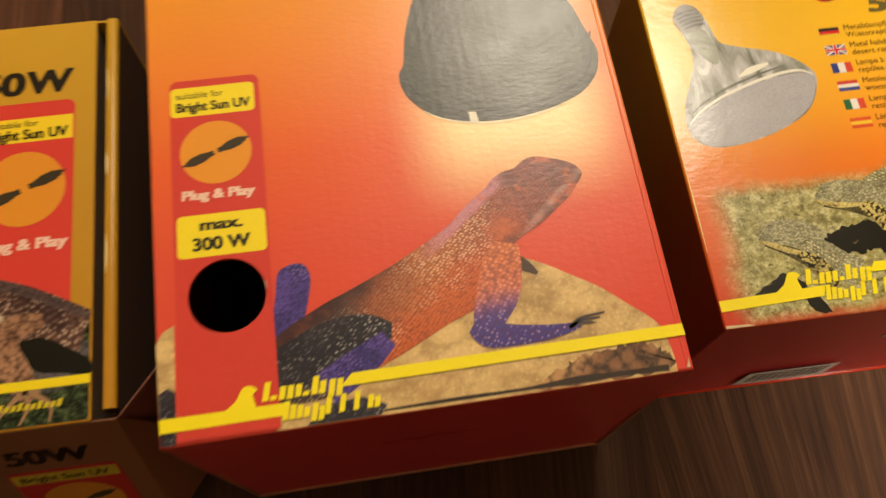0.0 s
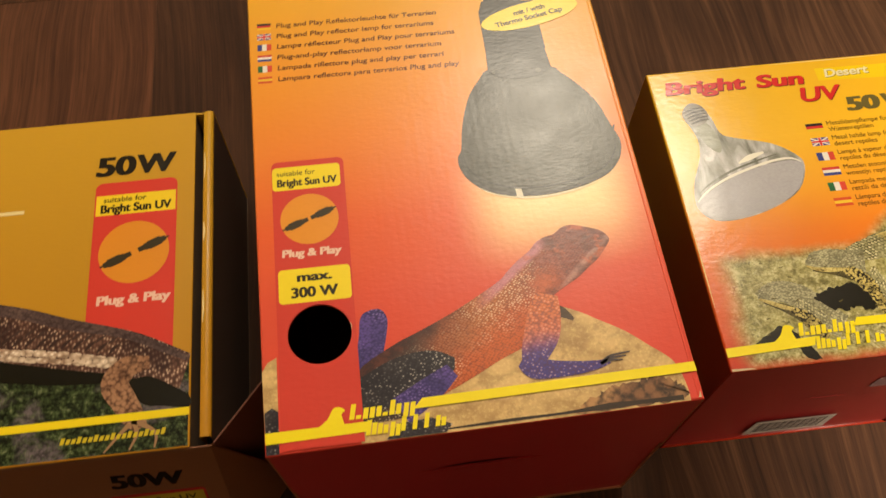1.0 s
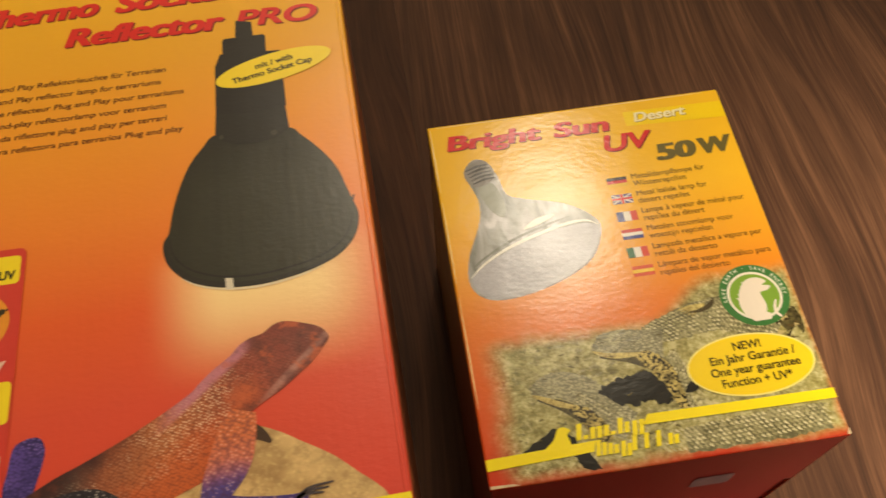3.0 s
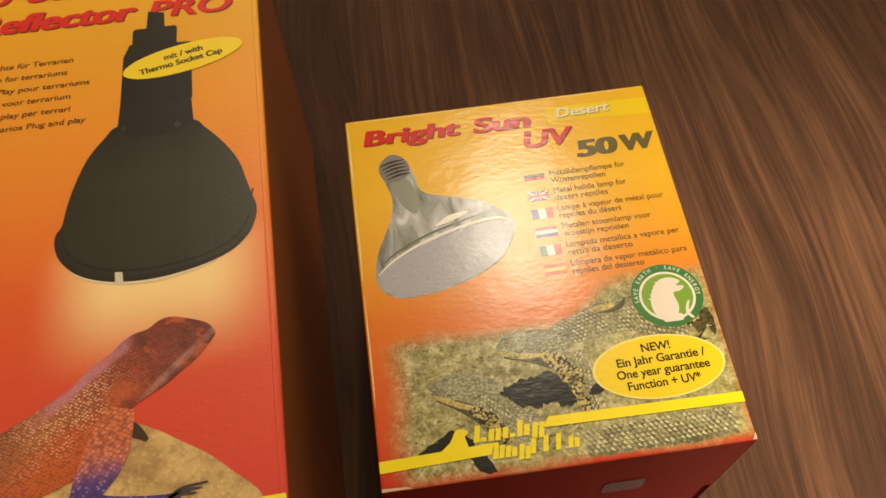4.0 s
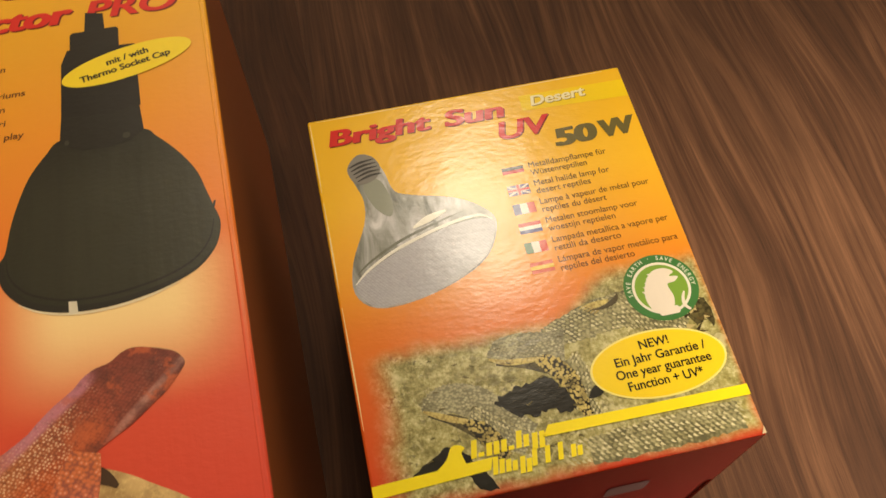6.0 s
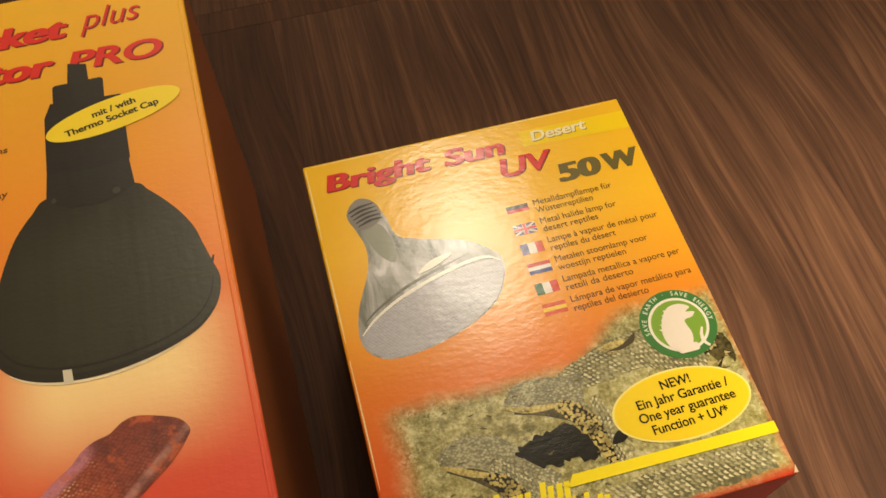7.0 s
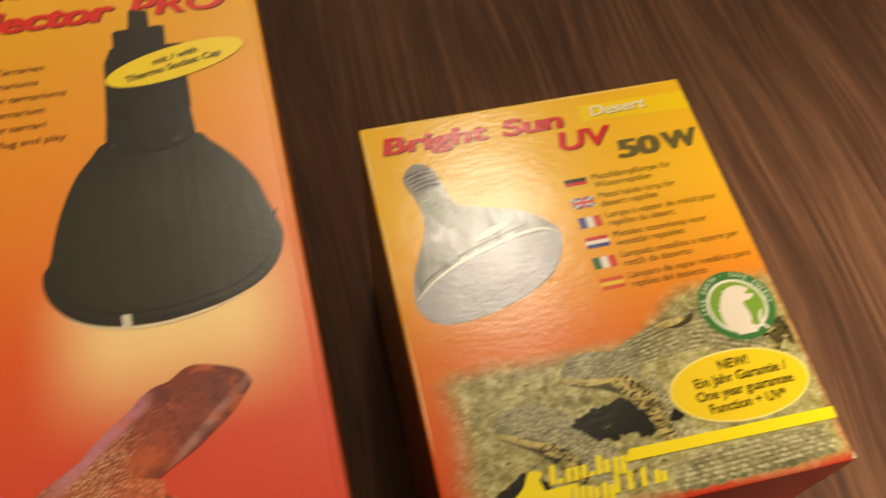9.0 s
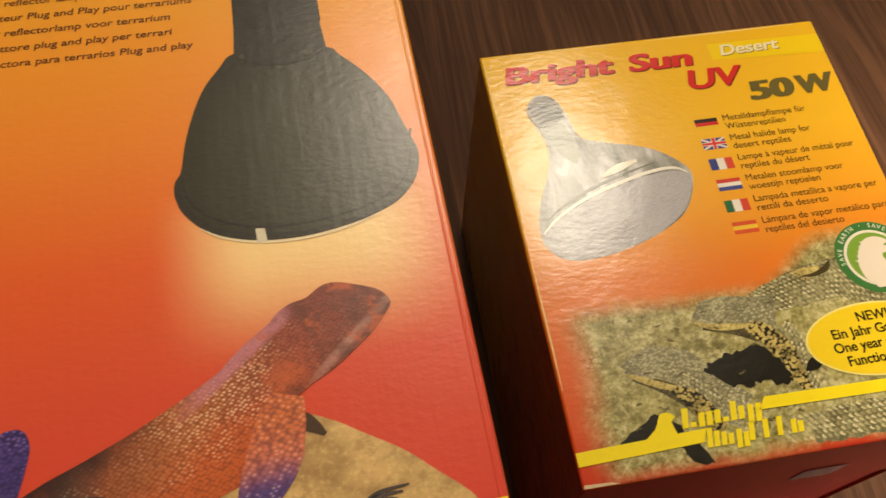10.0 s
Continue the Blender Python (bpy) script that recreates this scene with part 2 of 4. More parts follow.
def metal_dome_print():
    n = Nodes("dark_dome_print")
    x, y, z = n.xyz()
    streak = n.noise(30, 3.0, (6, 0.4, 1))
    col = n.ramp(n.math("ADD", n.step(x, -0.045, 0.075, 0.2, 0.62), n.math("ADD", n.step(y, 0.002, 0.030, 0.0, -0.35), n.math("MULTIPLY", n.math("SUBTRACT", streak, 0.5), 0.5))), [(0.0, (25, 25, 18)), (1.0, (62, 62, 46))])
    return carton_gloss(n, col)


def bulb_print():
    n = Nodes("glass_bulb_print")
    streak = n.noise(75, 4.0, (2.2, 0.8, 1), distort=0.8)
    col = n.ramp(streak, [(0.30, (98, 100, 92)), (0.44, (144, 146, 140)), (0.56, (180, 180, 182)), (0.70, (226, 226, 228))])
    return carton_gloss(n, col)


def bulb_face_print():
    n = Nodes("ribbed_glass_print")
    w = n.cells(1500, (0.7, 1.6, 1), turn=-0.35, random=0.25)
    col = n.mix(n.step(w["Distance"], 0.25, 0.75, 0.0, 0.6), (190, 190, 194), (132, 131, 140))
    col = n.mix(n.math("MULTIPLY", n.noise(60, 2.0), 0.6), col, (150, 148, 164))
    return carton_gloss(n, col)


def card(name, rgb, rough=0.6):
    n = Nodes(name)
    fibre = n.noise(700, 4.0)
    stain = n.noise(30, 3.0)
    col = n.mix(n.math("MULTIPLY", fibre, 0.35), rgb, tuple(int(c * 0.7) for c in rgb))
    col = n.mix(n.math("MULTIPLY", stain, 0.35), col, tuple(int(c * 0.82) for c in rgb))
    n.bump(n.math("MULTIPLY", fibre, 0.00006))
    return n.done(col, rough)


def floor_wood(name, dark, mid, light, knot=False):
    n = Nodes(name)
    info = n.tree.nodes.new("ShaderNodeObjectInfo")
    shift = n.tree.nodes.new("ShaderNodeVectorMath")
    shift.operation = "ADD"
    n.tree.links.new(n.coord, shift.inputs[0])
    comb = n.tree.nodes.new("ShaderNodeCombineXYZ")
    n.put(n.math("MULTIPLY", info.outputs["Random"], 7.0), comb.inputs[0])
    n.put(n.math("MULTIPLY", info.outputs["Random"], 3.0), comb.inputs[1])
    n.tree.links.new(comb.outputs[0], shift.inputs[1])
    v = shift.outputs[0]
    warp = n.noise(5.0, 2.0, (1.6, 0.5, 1), vector=v)
    bend = n.tree.nodes.new("ShaderNodeVectorMath")
    bend.operation = "ADD"
    n.tree.links.new(v, bend.inputs[0])
    push = n.tree.nodes.new("ShaderNodeCombineXYZ")
    n.put(n.math("MULTIPLY", warp, 0.06), push.inputs[0])
    n.tree.links.new(push.outputs[0], bend.inputs[1])
    b = bend.outputs[0]
    broad = n.noise(34, 5.0, (1.0, 0.13, 1), vector=b, rough=0.6, distort=0.5)
    fine = n.noise(300, 7.0, (1.0, 0.022, 1), vector=b, rough=0.68)
    pores = n.noise(1100, 4.0, (1.0, 0.03, 1), vector=b)
    v1 = n.math("ADD", n.math("MULTIPLY", broad, 0.4), n.math("MULTIPLY", fine, 0.6))
    col = n.ramp(v1, [(0.36, dark), (0.5, mid), (0.64, light)])
    col = n.mix(n.step(pores, 0.52, 0.72, 0.0, 0.35), col, tuple(int(c * 0.55) for c in dark))
    tone = n.math("ADD", 0.94, n.math("MULTIPLY", info.outputs["Random"], 0.12))
    grey = n.tree.nodes.new("ShaderNodeCombineXYZ")
    for i in range(3):
        n.put(tone, grey.inputs[i])
    col = n.mix(1.0, col, grey.outputs[0], "MULTIPLY")
    flash = n.noise(480, 3.0, (1.0, 0.02, 1), vector=b)
    col = n.mix(n.step(flash, 0.56, 0.76, 0.0, 0.2), col, tuple(min(255, int(c * 1.25)) for c in light))
    if knot:
        x, y, z = n.xyz()
        along = n.math("ABSOLUTE", n.math("SUBTRACT", y, 0.520))
        across = n.math("ADD", n.math("SUBTRACT", x, 0.084), n.math("MULTIPLY", n.math("SUBTRACT", y, 0.530), 0.15))
        across = n.math("ADD", across, n.math("MULTIPLY", n.math("SUBTRACT", n.noise(55, 4.0, (1, 0.4, 1)), 0.5), 0.012))
        across = n.math("ABSOLUTE", across)
        halo = n.math("MULTIPLY", n.step(across, 0.022, 0.006), n.step(along, 0.070, 0.030, 0.0, 0.4))
        col = n.mix(halo, col, dark)
        heart = n.math("MULTIPLY", n.step(across, 0.0055, 0.0020), n.step(along, 0.060, 0.020, 0.0, 0.22))
        col = n.mix(heart, col, tuple(min(255, int(c * 1.2)) for c in light))
    n.bump(n.math("MULTIPLY", n.math("ADD", fine, pores), 0.00012))
    n.bsdf.inputs["Specular IOR Level"].default_value = 0.12
    return n.done(col, n.math("ADD", 0.62, n.math("MULTIPLY", fine, 0.2)))


def plaster(name, rgb):
    n = Nodes(name)
    g = n.noise(60, 5.0)
    n.bump(n.math("MULTIPLY", g, 0.0006))
    return n.done(n.mix(n.math("MULTIPLY", n.noise(1.5, 3.0), 0.4), rgb, tuple(int(c * 0.9) for c in rgb)), 0.8)


WOOD = floor_wood("dark_oak_laminate", (43, 26, 15), (65, 42, 27), (91, 63, 43))
WOOD_RED = floor_wood("red_oak_laminate", (54, 31, 19), (76, 46, 29), (98, 62, 42))
WOOD_DEEP = floor_wood("deep_oak_laminate", (38, 22, 12), (54, 33, 20), (75, 48, 31))
WOOD_KNOT = floor_wood("knotty_oak_laminate", (43, 26, 15), (65, 42, 27), (91, 63, 43), True)
WOOD_LIGHT = floor_wood("light_oak_laminate", (120, 84, 52), (150, 108, 68), (176, 132, 88))
WOOD_JOINT = floor_wood("dark_trim_wood", (44, 27, 15), (63, 39, 23), (86, 56, 36))
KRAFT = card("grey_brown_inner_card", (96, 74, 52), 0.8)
EDGE = card("worn_card_edge", (214, 190, 150), 0.7)
PAINT = plaster("wall_paint", (232, 222, 204))
CEIL = plaster("ceiling_paint", (226, 220, 208))
UNDER = card("floor_underlay", (30, 22, 16), 0.9)


# ---- building blocks ----
def link(name, bm, material, parent=None, label="", smooth=False):
    me = bpy.data.meshes.new(name)
    bm.normal_update()
    bm.to_mesh(me)
    bm.free()
    for m in material if isinstance(material, (list, tuple)) else [material]:
        me.materials.append(m)
    if smooth:
        me.polygons.foreach_set("use_smooth", [True] * len(me.polygons))
    ob = new(name, me)
    if parent:
        ob.parent = parent
    if label:
        tagged(ob, label)
    return ob


def part(name, bm, material, parent, label=""):
    return link(name, bm, material, parent, label)


def slab_into(bm, x0, x1, y0, y1, z0, z1, bevel=0.0):
    made = bmesh.ops.create_cube(bm, size=1)["verts"]
    for v in made:
        v.co = Vector(((x0 + x1) / 2 + v.co.x * (x1 - x0), (y0 + y1) / 2 + v.co.y * (y1 - y0), (z0 + z1) / 2 + v.co.z * (z1 - z0)))
    if bevel:
        edges = list({e for v in made for e in v.link_edges})
        bmesh.ops.bevel(bm, geom=edges, offset=bevel, segments=2, affect="EDGES", profile=0.5)


def slab(x0, x1, y0, y1, z0, z1, bevel=0.0):
    bm = bmesh.new()
    slab_into(bm, x0, x1, y0, y1, z0, z1, bevel)
    return bm


def smooth_ring(pts, n=4):
    """A closed rounded outline through a few corner points."""
    out = []
    for i in range(len(pts)):
        p0, p1, p2, p3 = (Vector(pts[(i + k - 1) % len(pts)]) for k in range(4))
        for j in range(n):
            t = j / n
            out.append(0.5 * (2 * p1 + (p2 - p0) * t + (2 * p0 - 5 * p1 + 4 * p2 - p3) * t * t + (3 * p1 - p0 - 3 * p2 + p3) * t ** 3))
    return [(p.x, p.y) for p in out]


def limb(spine, n=5):
    """The outline of a tapered limb: points of its middle line with the width at each."""
    fine = []
    for i in range(len(spine) - 1):
        q = [Vector(spine[min(max(i + k - 1, 0), len(spine) - 1)]) for k in range(4)]
        for j in range(n + (i == len(spine) - 2)):
            t = j / n
            fine.append(0.5 * (2 * q[1] + (q[2] - q[0]) * t + (2 * q[0] - 5 * q[1] + 4 * q[2] - q[3]) * t * t + (3 * q[1] - q[0] - 3 * q[2] + q[3]) * t ** 3))
    left, right = [], []
    for i, p in enumerate(fine):
        a, b = fine[max(i - 1, 0)], fine[min(i + 1, len(fine) - 1)]
        d = Vector((b.x - a.x, b.y - a.y)).normalized()
        left.append((p.x - d.y * p.z / 2, p.y + d.x * p.z / 2))
        right.append((p.x + d.y * p.z / 2, p.y - d.x * p.z / 2))
    return left + right[::-1]


def ragged(points, amount, seed):
    """The same outline with a torn, grainy edge."""
    r = random.Random(seed)
    out = []
    for i, (x, y) in enumerate(points):
        nx, ny = points[(i + 1) % len(points)]
        for k in range(3):
            out.append((x + (nx - x) * k / 3 + r.uniform(-amount, amount), y + (ny - y) * k / 3 + r.uniform(-amount, amount)))
    return out


def ellipse(cx, cy, a, b, turn=0.0, n=48):
    c, s = math.cos(radians(turn)), math.sin(radians(turn))
    return [(cx + a * math.cos(t) * c - b * math.sin(t) * s, cy + a * math.cos(t) * s + b * math.sin(t) * c) for t in (2 * math.pi * i / n for i in range(n))]


def rounded(x0, y0, x1, y1, r, n=5):
    out = []
    for cx, cy, a in ((x1 - r, y1 - r, 0), (x0 + r, y1 - r, 90), (x0 + r, y0 + r, 180), (x1 - r, y0 + r, 270)):
        for i in range(n + 1):
            t = radians(a + 90 * i / n)
            out.append((cx + r * math.cos(t), cy + r * math.sin(t)))
    return out


GLYPHS = {}


def glyphs(body, bold):
    """The flat mesh of a line of writing in the built-in font, and its bounds."""
    if (body, bold) not in GLYPHS:
        cu = bpy.data.curves.new("writing", "FONT")
        cu.body, cu.size, cu.offset, cu.resolution_u = body, 1.0, bold, 5
        cu.space_character = 1.0 - max(0.0, bold) * 0.8
        ob = bpy.data.objects.new("writing", cu)
        scene.collection.objects.link(ob)
        bpy.context.view_layer.update()
        me = bpy.data.meshes.new_from_object(ob.evaluated_get(bpy.context.evaluated_depsgraph_get()))
        verts = [v.co.copy() for v in me.vertices]
        faces = [tuple(p.vertices) for p in me.polygons]
        bpy.data.objects.remove(ob)
        bpy.data.curves.remove(cu)
        bpy.data.meshes.remove(me)
        GLYPHS[body, bold] = verts, faces
    return GLYPHS[body, bold]


def cap_height(bold):
    verts, _ = glyphs("H", bold)
    return max(v.y for v in verts) - min(v.y for v in verts)


LAYER = 0.00005


class Sheet:
    """One printed side of a carton. Places are in millimetres on the floor's plan or on the side itself; frame turns them into the carton's own."""

    def __init__(self, carton, place):
        self.carton, self.place = carton, place

    def shape(self, name, points, material, layer=1, label="", hole=None, on=None):
        bm = bmesh.new()
        rings = [[bm.verts.new(self.place @ Vector((x / 1000, y / 1000, layer * LAYER))) for x, y in ring] for ring in (points, hole) if ring]
        if hole:
            edges = [bm.edges.new((r[i], r[(i + 1) % len(r)])) for r in rings for i in range(len(r))]
            bmesh.ops.triangle_fill(bm, use_beauty=True, edges=edges)
        else:
            bmesh.ops.triangulate(bm, faces=[bm.faces.new(rings[0])])
        return part(name, bm, material, on or self.carton, label)

    def shapes(self, name, outlines, material, layer=1, on=None):
        for points in outlines:
            self.shape(name, points, material, layer, on=on)

    def letter(self, name, body, x, y, w, cap, material, layer=2, turn=0.0, shear=0.0, bold=0.0, label="", on=None):
        extra, bold = max(0.0, bold - 0.014), min(bold, 0.014)
        verts, faces = glyphs(body, bold)
        x0, x1 = min(v.x for v in verts), max(v.x for v in verts)
        sx, sy = w / (x1 - x0 + 2 * extra), cap / cap_height(bold)
        c, s = math.cos(radians(turn)), math.sin(radians(turn))
        bm = bmesh.new()
        for k, (push, rise) in enumerate(((0, 0), (-1, -0.12), (1, -0.12), (-0.5, 0.12), (0.5, 0.12), (-1, 0.12), (1, 0.12)) if extra else ((0, 0),)):
            made = []
            for v in verts:
                px, py = (v.x - x0 + extra * (1 + push)) * sx + shear * v.y * sy, (v.y + extra * rise) * sy
                made.append(bm.verts.new(self.place @ Vector(((x + px * c - py * s) / 1000, (y + px * s + py * c) / 1000, (layer + 0.12 * k) * LAYER))))
            for f in faces:
                try:
                    bm.faces.new([made[i] for i in f])
                except ValueError:
                    pass
        return part(name, bm, material, on or self.carton, label)

    def arc(self, name, body, cx, cy, r, start, sweep, cap, material, layer=3, label="", on=None):
        bm = bmesh.new()
        for k, ch in enumerate(body):
            if ch == " ":
                continue
            verts, faces = glyphs(ch, 0.01)
            mid = (min(v.x for v in verts) + max(v.x for v in verts)) / 2
            sc = cap / cap_height(0.01)
            a = radians(start - sweep * k / (len(body) - 1))
            made = []
            for v in verts:
                px, py = (v.x - mid) * sc * 0.9, v.y * sc + r
                t = a - math.pi / 2
                made.append(bm.verts.new(self.place @ Vector(((cx + px * math.cos(t) - py * math.sin(t)) / 1000, (cy + px * math.sin(t) + py * math.cos(t)) / 1000, layer * LAYER))))
            for f in faces:
                try:
                    bm.faces.new([made[i] for i in f])
                except ValueError:
                    pass
        return part(name, bm, material, on or self.carton, label)

    def flag(self, kind, x, y, w, h, layer=1, turn=0.0):
        """A small printed flag: bands of colour, upright or level."""
        level, cols = {
            "de": (True, ((40, 30, 30), (196, 40, 40), (228, 186, 40))), "gb": (True, ((74, 74, 136), (74, 74, 136), (74, 74, 136))),
            "fr": (False, ((50, 60, 130), (226, 222, 214), (204, 70, 50))), "nl": (True, ((196, 60, 50), (228, 222, 214), (60, 70, 140))),
            "it": (False, ((40, 100, 60), (226, 222, 214), (206, 70, 50))), "es": (True, ((206, 80, 40), (230, 190, 50), (206, 80, 40)))}[kind]
        c, s = math.cos(radians(turn)), math.sin(radians(turn))
        bm = bmesh.new()
        for i in range(3):
            box = ((0, h * (2 - i) / 3, w, h * (3 - i) / 3) if level else (w * i / 3, 0, w * (i + 1) / 3, h))
            pts = [(box[0], box[1]), (box[2], box[1]), (box[2], box[3]), (box[0], box[3])]
            f = bm.faces.new([bm.verts.new(self.place @ Vector(((x + px * c - py * s) / 1000, (y - h + px * s + py * c) / 1000, layer * LAYER))) for px, py in pts])
            f.material_index = i
        ob = part("flag_print", bm, [ink(k) for k in cols], self.carton)
        if kind == "gb":
            white, red = ink((222, 212, 206)), ink((210, 50, 50))
            q = h * 0.12
            for k, (m, bar) in enumerate(((white, [(x + q, y), (x, y), (x, y - q), (x + w - q, y - h), (x + w, y - h), (x + w, y - h + q)]), (white, [(x, y - h + q), (x, y - h), (x + q, y - h), (x + w, y - q), (x + w, y), (x + w - q, y)]),
                                          (white, [(x, y - h * 0.66), (x + w, y - h * 0.66), (x + w, y - h * 0.34), (x, y - h * 0.34)]), (white, [(x + w * 0.4, y - h), (x + w * 0.6, y - h), (x + w * 0.6, y), (x + w * 0.4, y)]),
                                          (red, [(x, y - h * 0.6), (x + w, y - h * 0.6), (x + w, y - h * 0.4), (x, y - h * 0.4)]), (red, [(x + w * 0.44, y - h), (x + w * 0.56, y - h), (x + w * 0.56, y), (x + w * 0.44, y)]))):
                self.shape("flag_cross", bar, m, layer + 0.4 + 0.3 * k, on=ob)
        return ob

    def brand(self, x, y, k, turn, layer=4):
        """A trade mark as plain yellow blocks: a hump, a short row and a longer row of slanted bars."""
        c, s = math.cos(radians(turn)), math.sin(radians(turn))

        def at(pts):
            return [(x + (px * c - py * s) * k, y + (px * s + py * c) * k) for px, py in pts]

        def bar(px, py, w, h):
            return at([(px, py), (px + w, py), (px + w + h * 0.22, py + h), (px + h * 0.22, py + h)])
        col = ink(YELLOW)
        self.shape("trade_mark_hump", at(smooth_ring([(0, 0), (4.0, 3.4), (6.0, 6.6), (8.2, 6.8), (9.6, 5.6), (8.4, 4.4), (8.6, 0)], 3)), col, layer)
        row = [bar(10.6 + i * 4.1 + k, 2.4 + (0, -0.2, 0, 0, -1.2)[i], 1.55, (4.8, 3.4, 3.2, 4.6, 4.4)[i] * (1.0 if k == 0 else (0.25, 1.0, 0.35, 0.7, 1.0)[i])) for i in range(5) for k in (0, 2.0)]
        self.shapes("trade_mark_bar", row, col, layer + 1)
        row = [bar(15.2 + i * 3.55 + k, -3.0 + (0, 0, -1.2, 0, 0, 0, 0)[i], 1.4, (4.6, 3.2, 4.4, 4.4, 4.5, 4.6, 3.3)[i] * (1.0 if k == 0 else 0.8)) for i in range(7) for k in (0, 1.75) if not (k and i in (3, 4, 5))]
        self.shapes("trade_mark_bar", row, col, layer + 1)


def flap_plate(w, z0, z1, y, arch):
    """An end flap of thin card whose lower edge arches up a little in the middle."""
    bm = bmesh.new()
    nx = 24
    rows = []
    for dy in (0.0, 0.0006):
        low, high = [], []
        for i in range(nx + 1):
            x = -w / 2 + w * i / nx
            rise = arch * max(0.0, math.cos(min(1.0, abs(x) / (w * 0.24)) * math.pi / 2))
            low.append(bm.verts.new((x, y + dy, z0 + rise)))
            high.append(bm.verts.new((x, y + dy, z1)))
        rows.append((low, high))
    (fl, fh), (bl, bh) = rows
    for i in range(nx):
        bm.faces.new([fl[i], fl[i + 1], fh[i + 1], fh[i]])
        bm.faces.new([bl[i + 1], bl[i], bh[i], bh[i + 1]])
        bm.faces.new([bl[i], bl[i + 1], fl[i + 1], fl[i]])
        bm.faces.new([fh[i], fh[i + 1], bh[i + 1], bh[i]])
    bm.faces.new([fl[0], fh[0], bh[0], bl[0]])
    bm.faces.new([fh[nx], fl[nx], bl[nx], bh[nx]])
    return bm


def holed_panel(w, h, z0, z1, hx, hy, r):
    """A front panel with a round hole cut through it."""
    bm = bmesh.new()
    outer = [bm.verts.new((x, y, z1)) for x, y in ((-w / 2, -h / 2), (w / 2, -h / 2), (w / 2, h / 2), (-w / 2, h / 2))]
    inner = [bm.verts.new((hx + r * math.cos(2 * math.pi * i / 56), hy + r * math.sin(2 * math.pi * i / 56), z1)) for i in range(56)]
    edges = [bm.edges.new((ring[i], ring[(i + 1) % len(ring)])) for ring in (outer, inner) for i in range(len(ring))]
    bmesh.ops.triangle_fill(bm, use_beauty=True, edges=edges)
    bmesh.ops.recalc_face_normals(bm, faces=bm.faces[:])
    if bm.faces[:][0].normal.z < 0:
        bmesh.ops.reverse_faces(bm, faces=bm.faces[:])
    grown = bmesh.ops.extrude_face_region(bm, geom=bm.faces[:])
    for v in [g for g in grown["geom"] if isinstance(g, bmesh.types.BMVert)]:
        v.co.z = z0
    bmesh.ops.recalc_face_normals(bm, faces=bm.faces[:])
    rim = [e for e in bm.edges if all(abs(v.co.z - z1) < 1e-6 for v in e.verts) and (all(abs(abs(v.co.x) - w / 2) < 1e-6 for v in e.verts) or all(abs(abs(v.co.y) - h / 2) < 1e-6 for v in e.verts))]
    bmesh.ops.bevel(bm, geom=rim, offset=0.0007, segments=2, affect="EDGES", profile=0.5)
    return bm


def carton(w, h, d, at, turn, front, side, end, hole=None, seam=0.5, arch=0.001):
    """A closed folding carton lying on its back: six panels of thin card and a tucked end flap."""
    base = new("carton")
    base.matrix_world = pose(at[0], at[1], 0.0008, 0, 0, turn)
    t = 0.0007
    if hole:
        part("front_panel", holed_panel(w, h, d - t, d, *hole), [front, EDGE], base, "glossy front panel printed from yellow to red")
    else:
        part("front_panel", slab(-w / 2, w / 2, -h / 2, h / 2, d - 2 * t, d, 0.00062), front, base, "glossy front panel printed from yellow to red")
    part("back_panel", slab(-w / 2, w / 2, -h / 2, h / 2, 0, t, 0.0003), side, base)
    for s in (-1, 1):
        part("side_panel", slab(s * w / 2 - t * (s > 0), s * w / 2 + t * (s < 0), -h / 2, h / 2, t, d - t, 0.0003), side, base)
    part("end_panel", slab(-w / 2 + t, w / 2 - t, h / 2 - t, h / 2, t, d - t, 0.0003), end, base)
    part("end_panel", slab(-w / 2 + t, w / 2 - t, -h / 2 + 0.0009, -h / 2 + 0.0009 + t, t, d * seam), end, base, "dark red end panel")
    part("dust_flap", slab(-w / 2 + t, w / 2 - t, -h / 2 + 0.0130, -h / 2 + 0.0136, t, d - t), KRAFT, base)
    part("tuck_flap", flap_plate(w - 2 * t, d * seam - 0.0006, d - t, -h / 2, arch), end, base, "dark red tuck flap with an arched slot")
    return base


# ---- floor, walls, ceiling ----
part_floor = slab(-2.2, 2.6, -2.2, 2.6, -0.03, -0.0095)
floor = tagged(link("floor", part_floor, UNDER), "dark oak laminate floor of long planks", "floor", kind="structure")
for name, box in (("wall_north", (-2.2, 2.6, 2.6, 2.72)), ("wall_south", (-2.2, 2.6, -2.32, -2.2)), ("wall_west", (-2.32, -2.2, -2.32, 2.72)), ("wall_east", (2.6, 2.72, -2.32, 2.72))):
    tagged(link(name, slab(*box, -0.03, 2.42), PAINT), "plain cream painted wall of the room", "wall", kind="structure")
tagged(link("ceiling", slab(-2.32, 2.72, -2.32, 2.72, 2.42, 2.52), CEIL), "plain white painted ceiling", "ceiling", kind="structure")

